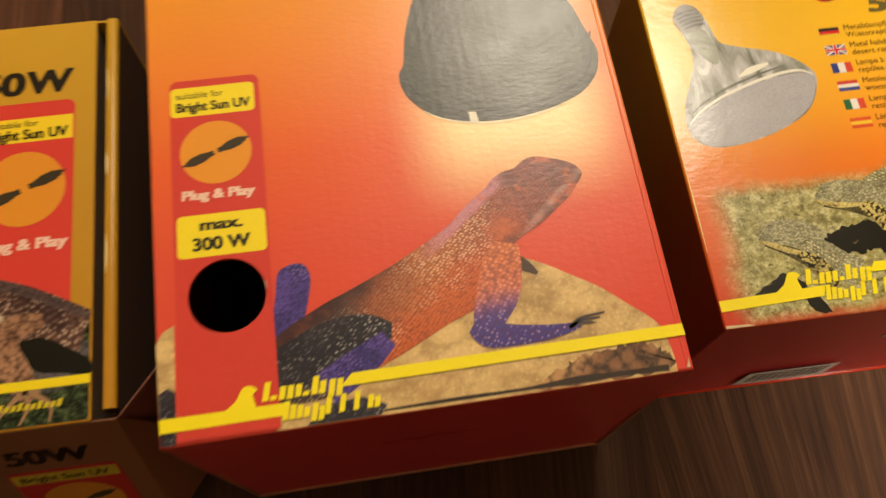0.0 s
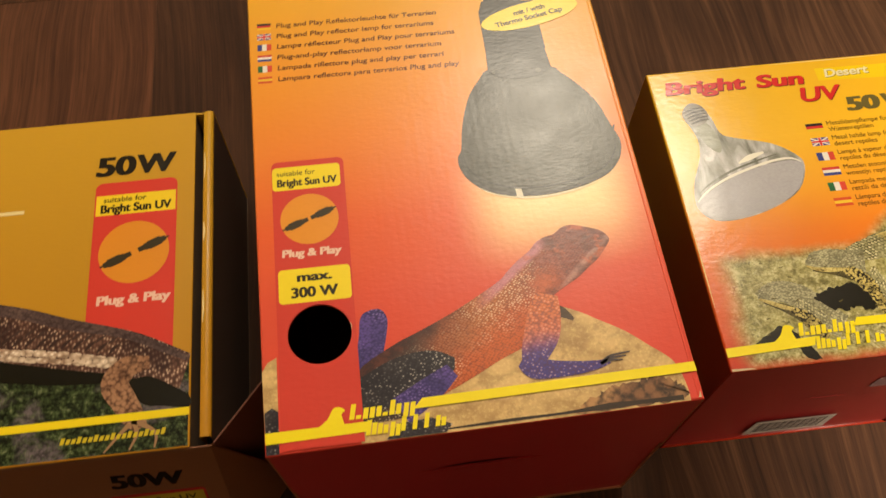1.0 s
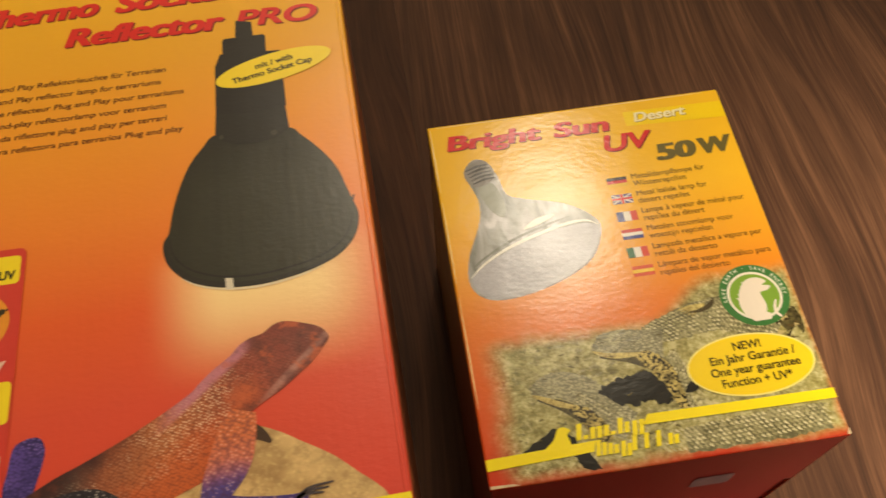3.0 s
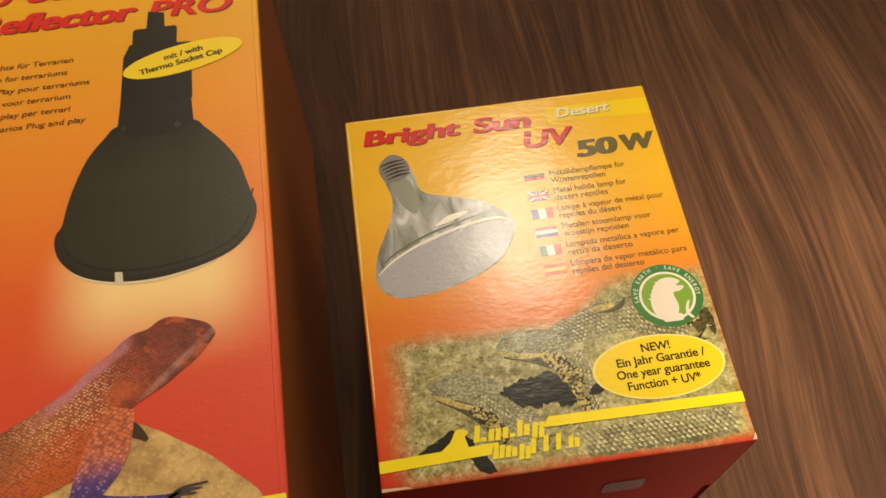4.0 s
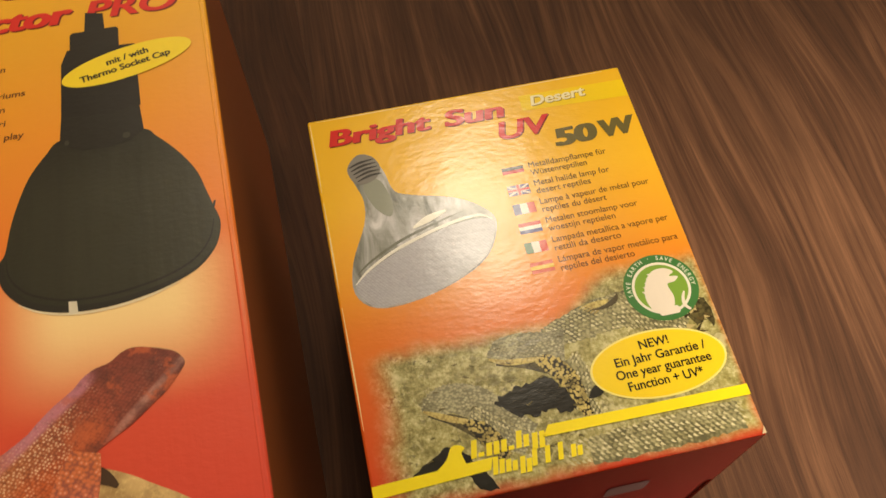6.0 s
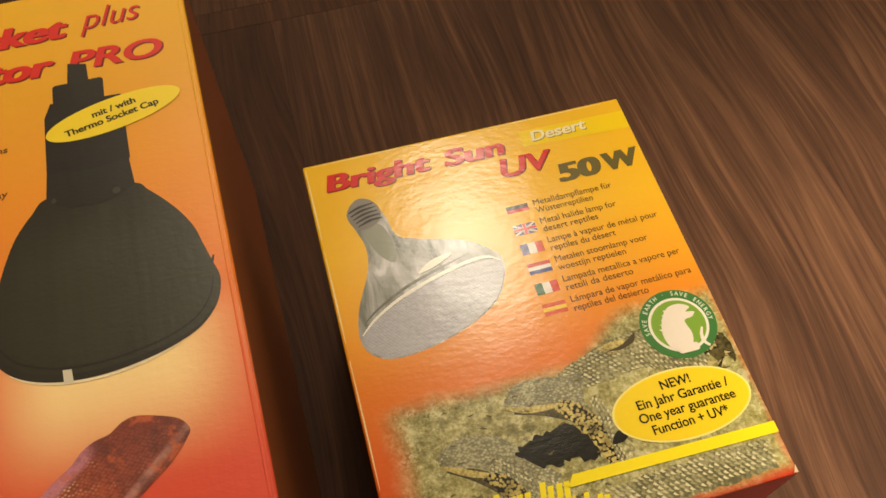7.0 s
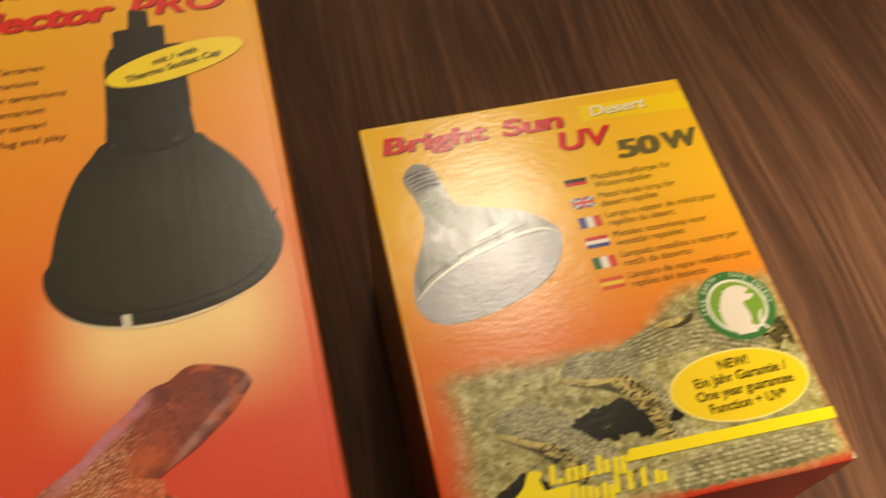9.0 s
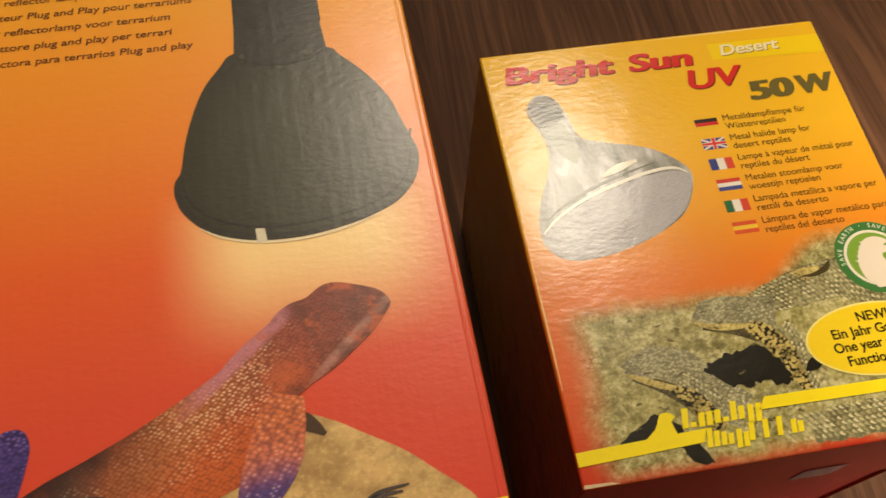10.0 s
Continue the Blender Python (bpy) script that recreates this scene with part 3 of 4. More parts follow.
# ---- small carton ----
SW, SH, SD = 0.1058, 0.1290, 0.1042
END_RED = card("dark_red_print", (164, 42, 44), 0.32)
# Side print is the front's gradient at 0.72, with shade put into it.
small = carton(SW, SH, SD, (SW / 2, SH / 2), 0.0, small_front(), plain_gradient("small_carton_shaded_side_print", SH, [(p, tuple(int(k * 0.72) for k in c)) for p, c in SMALL_STOPS]), END_RED, seam=0.52, arch=0.0050)
tagged(small, "small yellow and red reptile lamp carton lying on the floor", "carton")
S = Sheet(small, Matrix.Translation((-SW / 2, -SH / 2, SD)))
shade = (120, 30, 18)
for dx, dy, col, lay in ((0.35, -0.35, shade, 1), (0, 0, (204, 38, 34), 2)):
    S.letter("title_lettering", "Bright", 5.6 + dx, 117.6 + dy, 33.2, 6.2, ink(col), lay, 0, 0.22, 0.042)
    S.letter("title_lettering", "Sun", 43.4 + dx, 117.3 + dy, 19.8, 6.2, ink(col), lay, 0, 0.22, 0.042)
    S.letter("title_lettering", "UV", 59.2 + dx, 108.4 + dy, 16.6, 6.9, ink(col), lay, 0, 0.25, 0.03)
S.letter("banner_shade", "Desert", 73.3, 119.1, 18.6, 3.9, ink((170, 140, 40)), 2, 1.2, 0.2, 0.03)
banner = S.shape("yellow_banner", [(69.8, 118.0), (105.4, 116.6), (105.4, 123.6), (69.8, 124.2)], ink((232, 200, 12)), 1)
S.letter("banner_lettering", "Desert", 73.0, 119.4, 18.6, 3.9, ink((232, 222, 178)), 3, 1.2, 0.2, 0.03, on=banner)
S.letter("wattage_lettering", "50", 76.6, 102.0, 14.2, 6.6, ink((100, 90, 44)), 2, 0.5, 0.12, 0.065)
S.letter("wattage_lettering", "W", 91.3, 102.2, 12.2, 6.6, ink((100, 90, 44)), 2, 0.5, 0.12, 0.065)
LINES = (("de", "Metalldampflampe für", 91.4, "Wüstenreptilien", 84.2), ("gb", "Metal halide lamp for", 90.3, "desert reptiles", 83.4),
         ("fr", "Lampe à vapeur de métal pour", 101.0, "reptiles du désert", 86.4), ("nl", "Metalen stoomlamp voor", 95.0, "woestijn reptielen", 87.0),
         ("it", "Lampada metallica a vapore per", 102.4, "rettili da deserto", 86.6), ("es", "Lámpara de vapor metálico para", 103.0, "reptiles del desierto", 88.6))
for i, (kind, one, e1, two, e2) in enumerate(LINES):
    top = 97.4 - 6.87 * i
    S.flag(kind, 57.3, top, 6.9, 3.7)
    S.letter("caption", one, 66.0, top - 1.4, e1 - 66.0, 2.0, ink((70, 50, 20)), 2)
    S.letter("caption", two, 66.0, top - 4.3, e2 - 66.0, 2.0, ink((70, 50, 20)), 2)
# picture of a reflector bulb
bulb = S.shape("bulb_picture", smooth_ring([(10.2, 106.5), (14.2, 111.6), (18.4, 110.2), (21.0, 104.6), (22.8, 97.0), (28.0, 94.2), (41.0, 90.2), (49.0, 84.4), (51.2, 78.6), (46.0, 68.4), (34.8, 62.0), (21.0, 58.4), (10.4, 58.8), (5.2, 64.6), (6.4, 74.8), (11.8, 87.0), (13.0, 95.0), (11.6, 101.0)]), bulb_print(), 1, "printed picture of a clear glass reflector bulb")
S.shape("bulb_face", smooth_ring([(5.8, 66.4), (10.0, 59.4), (21.0, 58.8), (34.8, 62.4), (45.8, 68.8), (50.6, 78.6), (47.0, 81.4), (36.0, 80.6), (21.0, 76.0), (10.0, 70.4)]), bulb_face_print(), 2, on=bulb)
S.shape("bulb_rim", limb([(5.9, 67.2, 0.3), (11.0, 71.6, 0.8), (21.0, 76.8, 1.0), (36.0, 81.4, 1.1), (46.0, 82.6, 0.9), (50.4, 80.4, 0.3)]), ink((232, 230, 220)), 3, on=bulb)
S.shape("bulb_rim", limb([(7.0, 70.4, 0.3), (12.0, 74.2, 0.7), (22.0, 79.2, 0.9), (34.0, 83.0, 0.7), (42.0, 85.0, 0.2)]), ink((104, 106, 92)), 3, on=bulb)
S.shape("bulb_gleam", limb([(26.0, 82.4, 0.6), (31.0, 84.6, 2.4), (37.0, 86.4, 0.8)]), ink((236, 234, 220)), 4, on=bulb)
S.shape("bulb_neck", smooth_ring([(13.6, 100.0), (16.0, 92.0), (20.0, 88.0), (21.6, 92.0), (20.0, 100.0), (17.0, 103.0)]), ink((142, 146, 132)), 2, on=bulb)
S.shape("screw_cap", smooth_ring([(9.8, 107.6), (13.6, 112.4), (18.0, 111.2), (20.2, 106.4), (17.6, 102.2), (12.0, 101.6)]), ink((128, 124, 118)), 3, on=bulb)
for i in range(5):
    S.shape("screw_thread", limb([(10.4 + i * 0.5, 108.0 - i * 1.35, 0.3), (14.0 + i * 0.6, 109.4 - i * 1.35, 0.85), (18.6 + i * 0.4, 110.0 - i * 1.45, 0.3)]), ink((44, 40, 34)), 4, on=bulb)
# picture of stony ground: burrow, two plain rounded shapes
SCALE_A = scaly("grey_green_scaly_print", (208, 204, 166), (172, 168, 132), (128, 124, 94), 1100)
SCALE_B = blotched("yellow_black_scaly_print", (196, 178, 104), (30, 26, 14), 1200)
SCALE_C = scaly("grey_ridged_print", (196, 190, 146), (152, 148, 108), (112, 108, 74), 900, 0.3, (1.0, 0.8, 1))
SHADOW = spotted("brown_shadow_print", (92, 84, 48), (40, 36, 20), (66, 60, 34), 800)
BLACK = ink((22, 20, 12))
S.shape("printed_shape", ragged(limb([(53.0, 39.0, 2.0), (60.0, 40.0, 8.0), (78.0, 43.0, 11.0), (90.0, 40.0, 13.0), (97.0, 36.0, 9.0)]), 0.5, 1), SCALE_C, 1)
S.shape("printed_shape", ragged(limb([(58.0, 5.5, 7.0), (80.0, 6.0, 8.6), (101.0, 6.5, 7.5)]), 0.5, 2), SCALE_C, 1.3)
def scale_rows(sheet, spine, rows, pitch, materials, layer, seed, lean=0.35):
    """Rows of small kite-shaped scales that follow a bent strip; each row is one printed part."""
    r = random.Random(seed)
    side = limb(spine, 6)
    half = len(side) // 2
    left, right = side[:half], side[half:][::-1]
    for k in range(rows):
        f = (k + 0.5) / rows
        line = [Vector(a) * (1 - f) + Vector(b) * f for a, b in zip(left, right)]
        bm = bmesh.new()
        carry = pitch * (0.5 if k % 2 else 0.0)
        for a, b in zip(line, line[1:]):
            d = b - a
            while carry < d.length:
                p, u = a + d.normalized() * carry, d.normalized()
                v, g = Vector((-u.y, u.x)), pitch * r.uniform(0.72, 0.98)
                tip = p + u * g * 0.62 - v * g * lean
                ring = [p - u * g * 0.42, p - v * g * 0.36, tip, p + v * g * 0.36]
                face = bm.faces.new([bm.verts.new(sheet.place @ Vector((q.x / 1000, q.y / 1000, layer * LAYER))) for q in ring])
                face.material_index = r.randrange(len(materials))
                carry += pitch
            carry -= d.length
        part("printed_scaly_band", bm, materials, sheet.carton)


SCALE_INKS = [ink((194, 186, 142)), ink((170, 164, 122)), ink((212, 204, 162)), ink((150, 144, 102))]
scale_rows(S, [(54.0, 38.5, 3.0), (60.0, 40.0, 8.0), (78.0, 43.0, 11.0), (90.0, 40.0, 13.0), (97.0, 36.0, 9.0)], 8, 1.35, SCALE_INKS, 1.45, 21)
scale_rows(S, [(52.0, 6.0, 6.0), (66.0, 6.4, 7.4), (82.0, 6.9, 7.6), (102.0, 7.4, 6.4)], 6, 1.55, SCALE_INKS, 1.5, 22, 0.5)
scale_rows(S, [(30.0, 22.5, 5.0), (36.0, 16.0, 8.0), (42.0, 12.0, 8.0), (48.0, 9.0, 6.0)], 6, 1.2, SCALE_INKS, 2.4, 23)
scale_rows(S, [(62.0, 33.0, 3.0), (63.2, 26.0, 4.4), (62.4, 19.0, 4.0), (64.2, 14.2, 2.6)], 4, 1.2, SCALE_INKS, 2.65, 24)
spikes = random.Random(8)
for i in range(20):
    px, py = spikes.uniform(95.5, 102.6), spikes.uniform(30.5, 41.0)
    a, g = spikes.uniform(-0.6, 1.5), spikes.uniform(1.6, 3.4)
    tip = (min(px + g * math.cos(a), 104.4), py + g * math.sin(a))
    S.shape("printed_spike", [(px - 0.5 * math.sin(a), py + 0.5 * math.cos(a)), (px + 0.5 * math.sin(a), py - 0.5 * math.cos(a)), tip], ink(((52, 42, 22), (184, 168, 112), (88, 74, 40))[i % 3]), 2.4 + 0.03 * i)
S.shape("printed_shade", limb([(40.0, 34.8, 1.4), (48.0, 33.4, 3.6), (54.0, 30.6, 4.0), (58.0, 27.6, 3.0)]), SHADOW, 1.6)
S.shape("printed_shade", limb([(18.6, 24.4, 1.2), (26.0, 21.0, 3.4), (32.0, 16.0, 4.4), (36.0, 9.0, 3.0)]), SHADOW, 1.8)
S.shape("printed_shape", ragged(limb([(38.2, 37.0, 1.0), (42.0, 38.0, 7.0), (48.0, 38.2, 8.4), (54.0, 36.6, 9.4), (60.0, 35.0, 12.0)]), 0.28, 11), SCALE_A, 2)
S.shape("printed_shape", ragged(limb([(17.2, 26.4, 1.0), (21.0, 27.4, 7.0), (27.0, 27.4, 8.6), (33.0, 24.0, 10.0), (38.0, 17.0, 11.0), (44.0, 12.0, 9.0)]), 0.28, 12), SCALE_A, 2.25)
S.shape("printed_shape", ragged(limb([(51.0, 33.4, 2.0), (54.6, 31.6, 5.0), (58.0, 27.0, 6.0), (60.0, 20.0, 4.6), (61.4, 14.6, 2.0)]), 0.28, 13), SCALE_B, 2.8)
S.shape("printed_shape", ragged(limb([(27.0, 20.6, 1.6), (31.0, 18.0, 4.4), (34.0, 13.6, 5.6), (37.0, 8.6, 3.0)]), 0.28, 14), SCALE_B, 3)
PALE = spotted("pale_yellow_print", (206, 190, 118), (130, 112, 60), (184, 166, 98), 1200)
S.shape("printed_shape", limb([(38.3, 36.4, 0.6), (42.0, 34.7, 1.6), (47.0, 33.9, 1.8), (52.0, 33.6, 1.2)]), PALE, 3.3)
S.shape("printed_shape", limb([(17.4, 25.6, 0.6), (21.0, 23.7, 1.6), (25.0, 21.7, 1.8), (28.6, 20.4, 1.2)]), PALE, 3.3)
S.shape("printed_shape", limb([(60.6, 32.0, 5.0), (62.4, 26.0, 4.6), (61.6, 19.0, 4.0), (63.6, 13.8, 3.0)]), SCALE_C, 2.5)
rnd = random.Random(3)
S.shape("printed_burrow", [(x + rnd.uniform(-0.6, 0.6), y + rnd.uniform(-0.7, 0.7)) for x, y in smooth_ring([(37.0, 23.6), (40.5, 26.0), (45.0, 27.2), (52.0, 27.8), (56.4, 24.0), (58.2, 18.6), (56.0, 17.2), (50.0, 18.8), (45.0, 18.0), (40.6, 20.6)], 5)], BLACK, 3.6, "black printed burrow mouth")
S.shape("printed_shade", [(x + rnd.uniform(-0.5, 0.5), y + rnd.uniform(-0.5, 0.5)) for x, y in smooth_ring([(11.0, 8.6), (16.0, 12.0), (22.0, 14.8), (27.0, 11.0), (30.0, 7.0), (32.5, 1.6), (28.0, 2.4), (25.0, 6.6), (18.0, 8.0)], 4)], BLACK, 2)
S.shape("printed_shade", smooth_ring([(62.4, 19.6), (64.6, 22.6), (67.6, 22.2), (66.0, 19.8)]), BLACK, 4)
S.shape("printed_shade", [(x + rnd.uniform(-0.6, 0.6), y + rnd.uniform(-0.6, 0.6)) for x, y in smooth_ring([(97.0, 38.0), (101.0, 41.5), (103.6, 40.0), (103.8, 33.0), (101.5, 35.0), (99.0, 33.6)], 4)], SHADOW, 2)
for i in range(5):
    S.shape("printed_twig", limb([(67.4 + i * 0.9, 45.8 - i * 0.7, 0.3), (71.5 + i * 0.6, 46.6 - i * 0.35, 0.9), (76.4, 46.6 - i * 0.2, 0.9)]), PALE, 2.2 + 0.25 * i)
S.shape("printed_shade", limb([(71.0, 44.6, 0.4), (74.6, 44.8, 1.2), (78.0, 46.2, 1.6), (79.4, 48.0, 0.5)]), ink((70, 60, 32)), 3.6)
for i in range(26):
    x, y = rnd.uniform(8, 60), rnd.uniform(8, 44)
    S.shape("printed_speck", limb([(x, y, 0.2), (x + rnd.uniform(0.4, 1.0), y + rnd.uniform(-0.5, 0.7), rnd.uniform(0.3, 0.7)), (x + rnd.uniform(1.2, 2.2), y + rnd.uniform(-0.8, 0.8), 0.2)]), ink((96, 88, 50)), 4.2 + 0.02 * i)
# round green emblem
emblem = S.shape("emblem_disc", ellipse(92.6, 47.3, 11.0, 10.6), ink((62, 116, 58)), 3, "round green emblem printed with white lettering")
S.shape("emblem_ring", ellipse(92.6, 47.0, 8.6, 8.3), ink((226, 222, 204)), 4, on=emblem)
S.shape("emblem_field", ellipse(92.6, 47.0, 7.8, 7.5), ink((120, 158, 56)), 5, on=emblem)
S.arc("emblem_lettering", "SAVE EARTH · SAVE ENERGY", 92.6, 47.3, 8.9, 186, 190, 1.3, ink((214, 222, 196)), 4, on=emblem)
S.shape("emblem_shape", smooth_ring([(88.0, 40.6), (87.0, 45.0), (88.6, 49.6), (91.4, 52.6), (95.0, 53.0), (97.6, 51.4), (96.0, 50.2), (98.4, 49.6), (97.0, 48.2), (94.6, 47.6), (95.2, 43.6), (94.0, 40.4), (91.0, 39.4)]), ink((226, 216, 200)), 6, on=emblem)
S.shape("emblem_plug", rounded(89.4, 38.4, 95.6, 40.8, 0.9), ink((226, 216, 200)), 7, on=emblem)
# yellow ellipse
S.shape("ellipse_rim", ellipse(84.2, 25.2, 19.6, 9.9, -0.5), ink((238, 224, 130)), 5)
oval = S.shape("yellow_ellipse", ellipse(84.2, 25.2, 19.0, 9.4, -0.5), ink((234, 204, 30)), 6, "yellow oval with black lettering")
for body, x, y, w in (("NEW!", 80.4, 30.4, 8.6), ("Ein Jahr Garantie /", 72.2, 26.6, 26.4), ("One year guarantee", 71.4, 22.9, 27.6), ("Function + UV*", 73.8, 19.2, 21.6)):
    S.letter("oval_lettering", body, x, y - 0.3, w, 2.6, ink((30, 26, 14)), 7, 0.8, 0.0, 0.02, on=oval)
S.shape("yellow_stripe", [(0.2, 5.3), (31.6, 6.4), (32.8, 9.6), (0.2, 8.7)], ink(YELLOW), 5)
S.shape("yellow_stripe", [(47.2, 11.9), (105.6, 11.2), (105.6, 14.3), (49.4, 14.9)], ink(YELLOW), 7)
S.brand(16.6, 7.8, 1.0, 0.5, 6)
# end of the small carton
SE = Sheet(small, Matrix(((1, 0, 0, -SW / 2), (0, 0, -1, -SH / 2), (0, 1, 0, 0), (0, 0, 0, 1))))
sticker = SE.shape("barcode_sticker", [(35.0, 8.0), (72.0, 8.0), (71.0, 27.6), (35.4, 28.4)], ink((196, 190, 186)), 2, "white sticker with a row of dark bars")
SE.shapes("sticker_bar", [[(38.0 + i * 1.05, 11.0), (38.0 + i * 1.05 + (0.3, 0.6, 0.4)[i % 3], 11.0), (38.0 + i * 1.05 + (0.3, 0.6, 0.4)[i % 3], 25.0), (38.0 + i * 1.05, 25.0)] for i in range(29)], ink((50, 44, 50)), 3, on=sticker)
SE.shape("small_mark", rounded(66.0, 66.0, 79.0, 78.0, 2.0), ink((150, 120, 130)), 6)

S.shape("emblem_tail", limb([(98.6, 44.6, 0.5), (97.6, 42.6, 0.9), (97.4, 40.4, 1.0), (98.6, 38.8, 0.7)]), ink((226, 216, 200)), 6, on=emblem)
S.shapes("emblem_spine", [[(87.6 + i * 0.75, 45.6 + i * 1.35), (86.5 + i * 0.8, 46.9 + i * 1.3), (88.0 + i * 0.75, 46.6 + i * 1.35)] for i in range(5)], ink((226, 216, 200)), 6.4, on=emblem)
WORN = card("worn_print_edge", (240, 214, 140), 0.5)
for y0, y1 in ((24.0, 61.0), (66.0, 97.0), (101.0, 127.6)):
    S.shape("worn_edge", limb([(0.75, y0, 0.1), (0.8, y0 * 0.6 + y1 * 0.4, 0.42), (0.75, y1, 0.15)]), WORN, 0.6)
for x0, x1 in ((3.0, 44.0), (52.0, 100.0)):
    S.shape("worn_edge", limb([(x0, 128.2, 0.1), ((x0 + x1) / 2, 128.2, 0.36), (x1, 128.2, 0.1)]), WORN, 0.6)
S.shape("worn_edge", [(0.3, 0.2), (9.0, 0.2), (7.0, 0.8), (0.3, 1.1)], EDGE, 8)
S.shape("worn_edge", [(104.4, 0.2), (105.6, 0.2), (105.6, 2.2), (105.0, 1.2)], EDGE, 8)

# ---- large carton ----
MW, MH, MD, MTURN = 0.1334, 0.2140, 0.1302, 1.0
mid = Vector((-0.1540, -0.0172, 0)) + Matrix.Rotation(radians(MTURN), 3, "Z") @ Vector((MW / 2, MH / 2, 0))
M_PLAN = pose(mid.x, mid.y, 0, 0, 0, MTURN).inverted()
hole = M_PLAN @ Vector((-0.1360, 0.0198, 0))
glow = M_PLAN @ Vector((-0.0540, 0.0560, 0))
# Side colour is browned to carry the shade in the gap beside it.
large = carton(MW, MH, MD, (mid.x, mid.y), MTURN, large_front(MH, glow.x, glow.y), card("shaded_side_print", (146, 84, 46), 0.45), END_RED, (hole.x, hole.y, 0.0101), seam=0.61, arch=0.0105)
tagged(large, "tall orange and red lamp carton with a round hole", "carton")
Mx = Sheet(large, Matrix.Translation((0, 0, MD)) @ M_PLAN)
TL = 0.8
for dx, dy, col, lay in ((0.5, -0.5, shade, 1), (0, 0, (208, 36, 30), 2)):
    Mx.letter("title_lettering", "Thermo", -153.0 + dx, 176.8 + dy, 44.0, 8.4, ink(col), lay, TL, 0.25, 0.05)
    Mx.letter("title_lettering", "Socket", -103.0 + dx, 177.2 + dy, 42.0, 8.4, ink(col), lay, TL, 0.25, 0.05)
    Mx.letter("title_lettering", "plus", -55.6 + dx, 179.2 + dy, 16.5, 8.6, ink(col), lay, TL + 1, 0.3, -0.006)
    Mx.letter("title_lettering", "Reflector", -119.4 + dx, 163.8 + dy, 53.6, 8.2, ink(col), lay, -0.6, 0.25, 0.05)
    Mx.letter("title_lettering", "PRO", -60.8 + dx, 163.2 + dy, 27.4, 7.6, ink(col), lay, -1.6, 0.22, 0.03)
for i, (kind, body, e) in enumerate((("de", "Plug and Play Reflektorleuchte für Terrarien", -84.7), ("gb", "Plug and Play reflector lamp for terrariums", -86.2), ("fr", "Lampe réflecteur Plug and Play pour terrariums", -78.7),
                                     ("nl", "Plug-and-play reflectorlamp voor terrarium", -84.4), ("it", "Lampada riflettore plug and play per terrari", -84.1), ("es", "Lampara reflectora para terrarios Plug and play", -78.8))):
    y = 149.7 - 5.16 * i
    Mx.flag(kind, -153.5, y, 5.2, 3.0)
    Mx.letter("caption", body, -146.2, y - 2.6, e + 146.2, 2.2, ink((92, 48, 18)), 2, 0.0, 0.08, 0.012)
# picture of a dome reflector lamp
DOME = metal_dome_print()
dome = Mx.shape("dome_picture", smooth_ring([(-68.5, 117.8), (-72.5, 113.6), (-76.7, 107.4), (-79.6, 99.8), (-81.7, 91.5), (-82.9, 83.6), (-84.4, 80.6), (-84.5, 76.8), (-82.8, 72.4), (-79.1, 68.1), (-74.0, 64.8), (-66.0, 62.5), (-56.0, 62.0), (-46.0, 63.4), (-38.7, 65.5), (-32.8, 68.4), (-28.6, 72.8), (-26.7, 77.2), (-26.2, 81.8), (-27.6, 86.8), (-29.2, 92.4), (-30.8, 98.0), (-33.8, 103.8), (-37.7, 109.2), (-41.6, 113.6), (-44.8, 116.8), (-56.0, 118.6)], 6), DOME, 2, "printed picture of a dark metal dome reflector")
Mx.shape("dome_rim", limb([(-83.6, 80.4, 0.8), (-82.9, 74.4, 1.8), (-79.0, 69.0, 1.9), (-74.0, 65.7, 1.9), (-66.0, 63.4, 1.9), (-56.0, 62.9, 1.7), (-46.0, 64.2, 1.5), (-38.7, 66.2, 1.1), (-32.8, 69.0, 0.7), (-29.0, 73.0, 0.3)]), ink((40, 38, 32)), 3, on=dome)
Mx.shape("dome_light_edge", limb([(-79.0, 67.4, 0.2), (-74.0, 64.3, 0.5), (-66.0, 62.0, 0.6), (-56.0, 61.5, 0.7), (-46.0, 62.9, 0.6), (-38.0, 65.3, 0.2)]), ink((240, 226, 190)), 3.4, on=dome)
Mx.shape("dome_bracket", [(-28.0, 86.0), (-27.2, 86.2), (-26.8, 88.2), (-27.3, 88.2), (-27.7, 87.2), (-28.2, 87.2)], ink((52, 48, 40)), 2.6, on=dome)
Mx.shape("dome_rim", limb([(-82.6, 81.8, 0.2), (-81.6, 76.0, 0.5), (-78.0, 71.2, 0.6), (-73.0, 68.2, 0.6), (-66.0, 66.0, 0.6), (-56.0, 65.4, 0.6), (-46.0, 66.6, 0.6), (-38.7, 68.6, 0.6), (-32.8, 72.0, 0.5), (-29.2, 77.0, 0.4), (-27.8, 82.6, 0.2)]), ink((32, 30, 26)), 3.2, on=dome)
Mx.shape("dome_clip", [(-66.5, 65.6), (-64.4, 65.3), (-64.0, 61.8), (-66.3, 61.9)], ink((214, 206, 184)), 4, on=dome)
Mx.shape("dome_collar", [(-68.6, 117.4), (-66.0, 114.6), (-62.0, 112.9), (-55.0, 112.4), (-49.0, 113.6), (-44.9, 116.7), (-45.8, 126.0), (-68.2, 126.4)], ink((28, 27, 22)), 3.6, on=dome)
Mx.shapes("collar_screw", [ellipse(-49.9, 115.6, 1.1, 1.1, 0, 14), ellipse(-66.6, 116.4, 0.7, 0.9, 0, 12)], ink((58, 55, 46)), 5, on=dome)
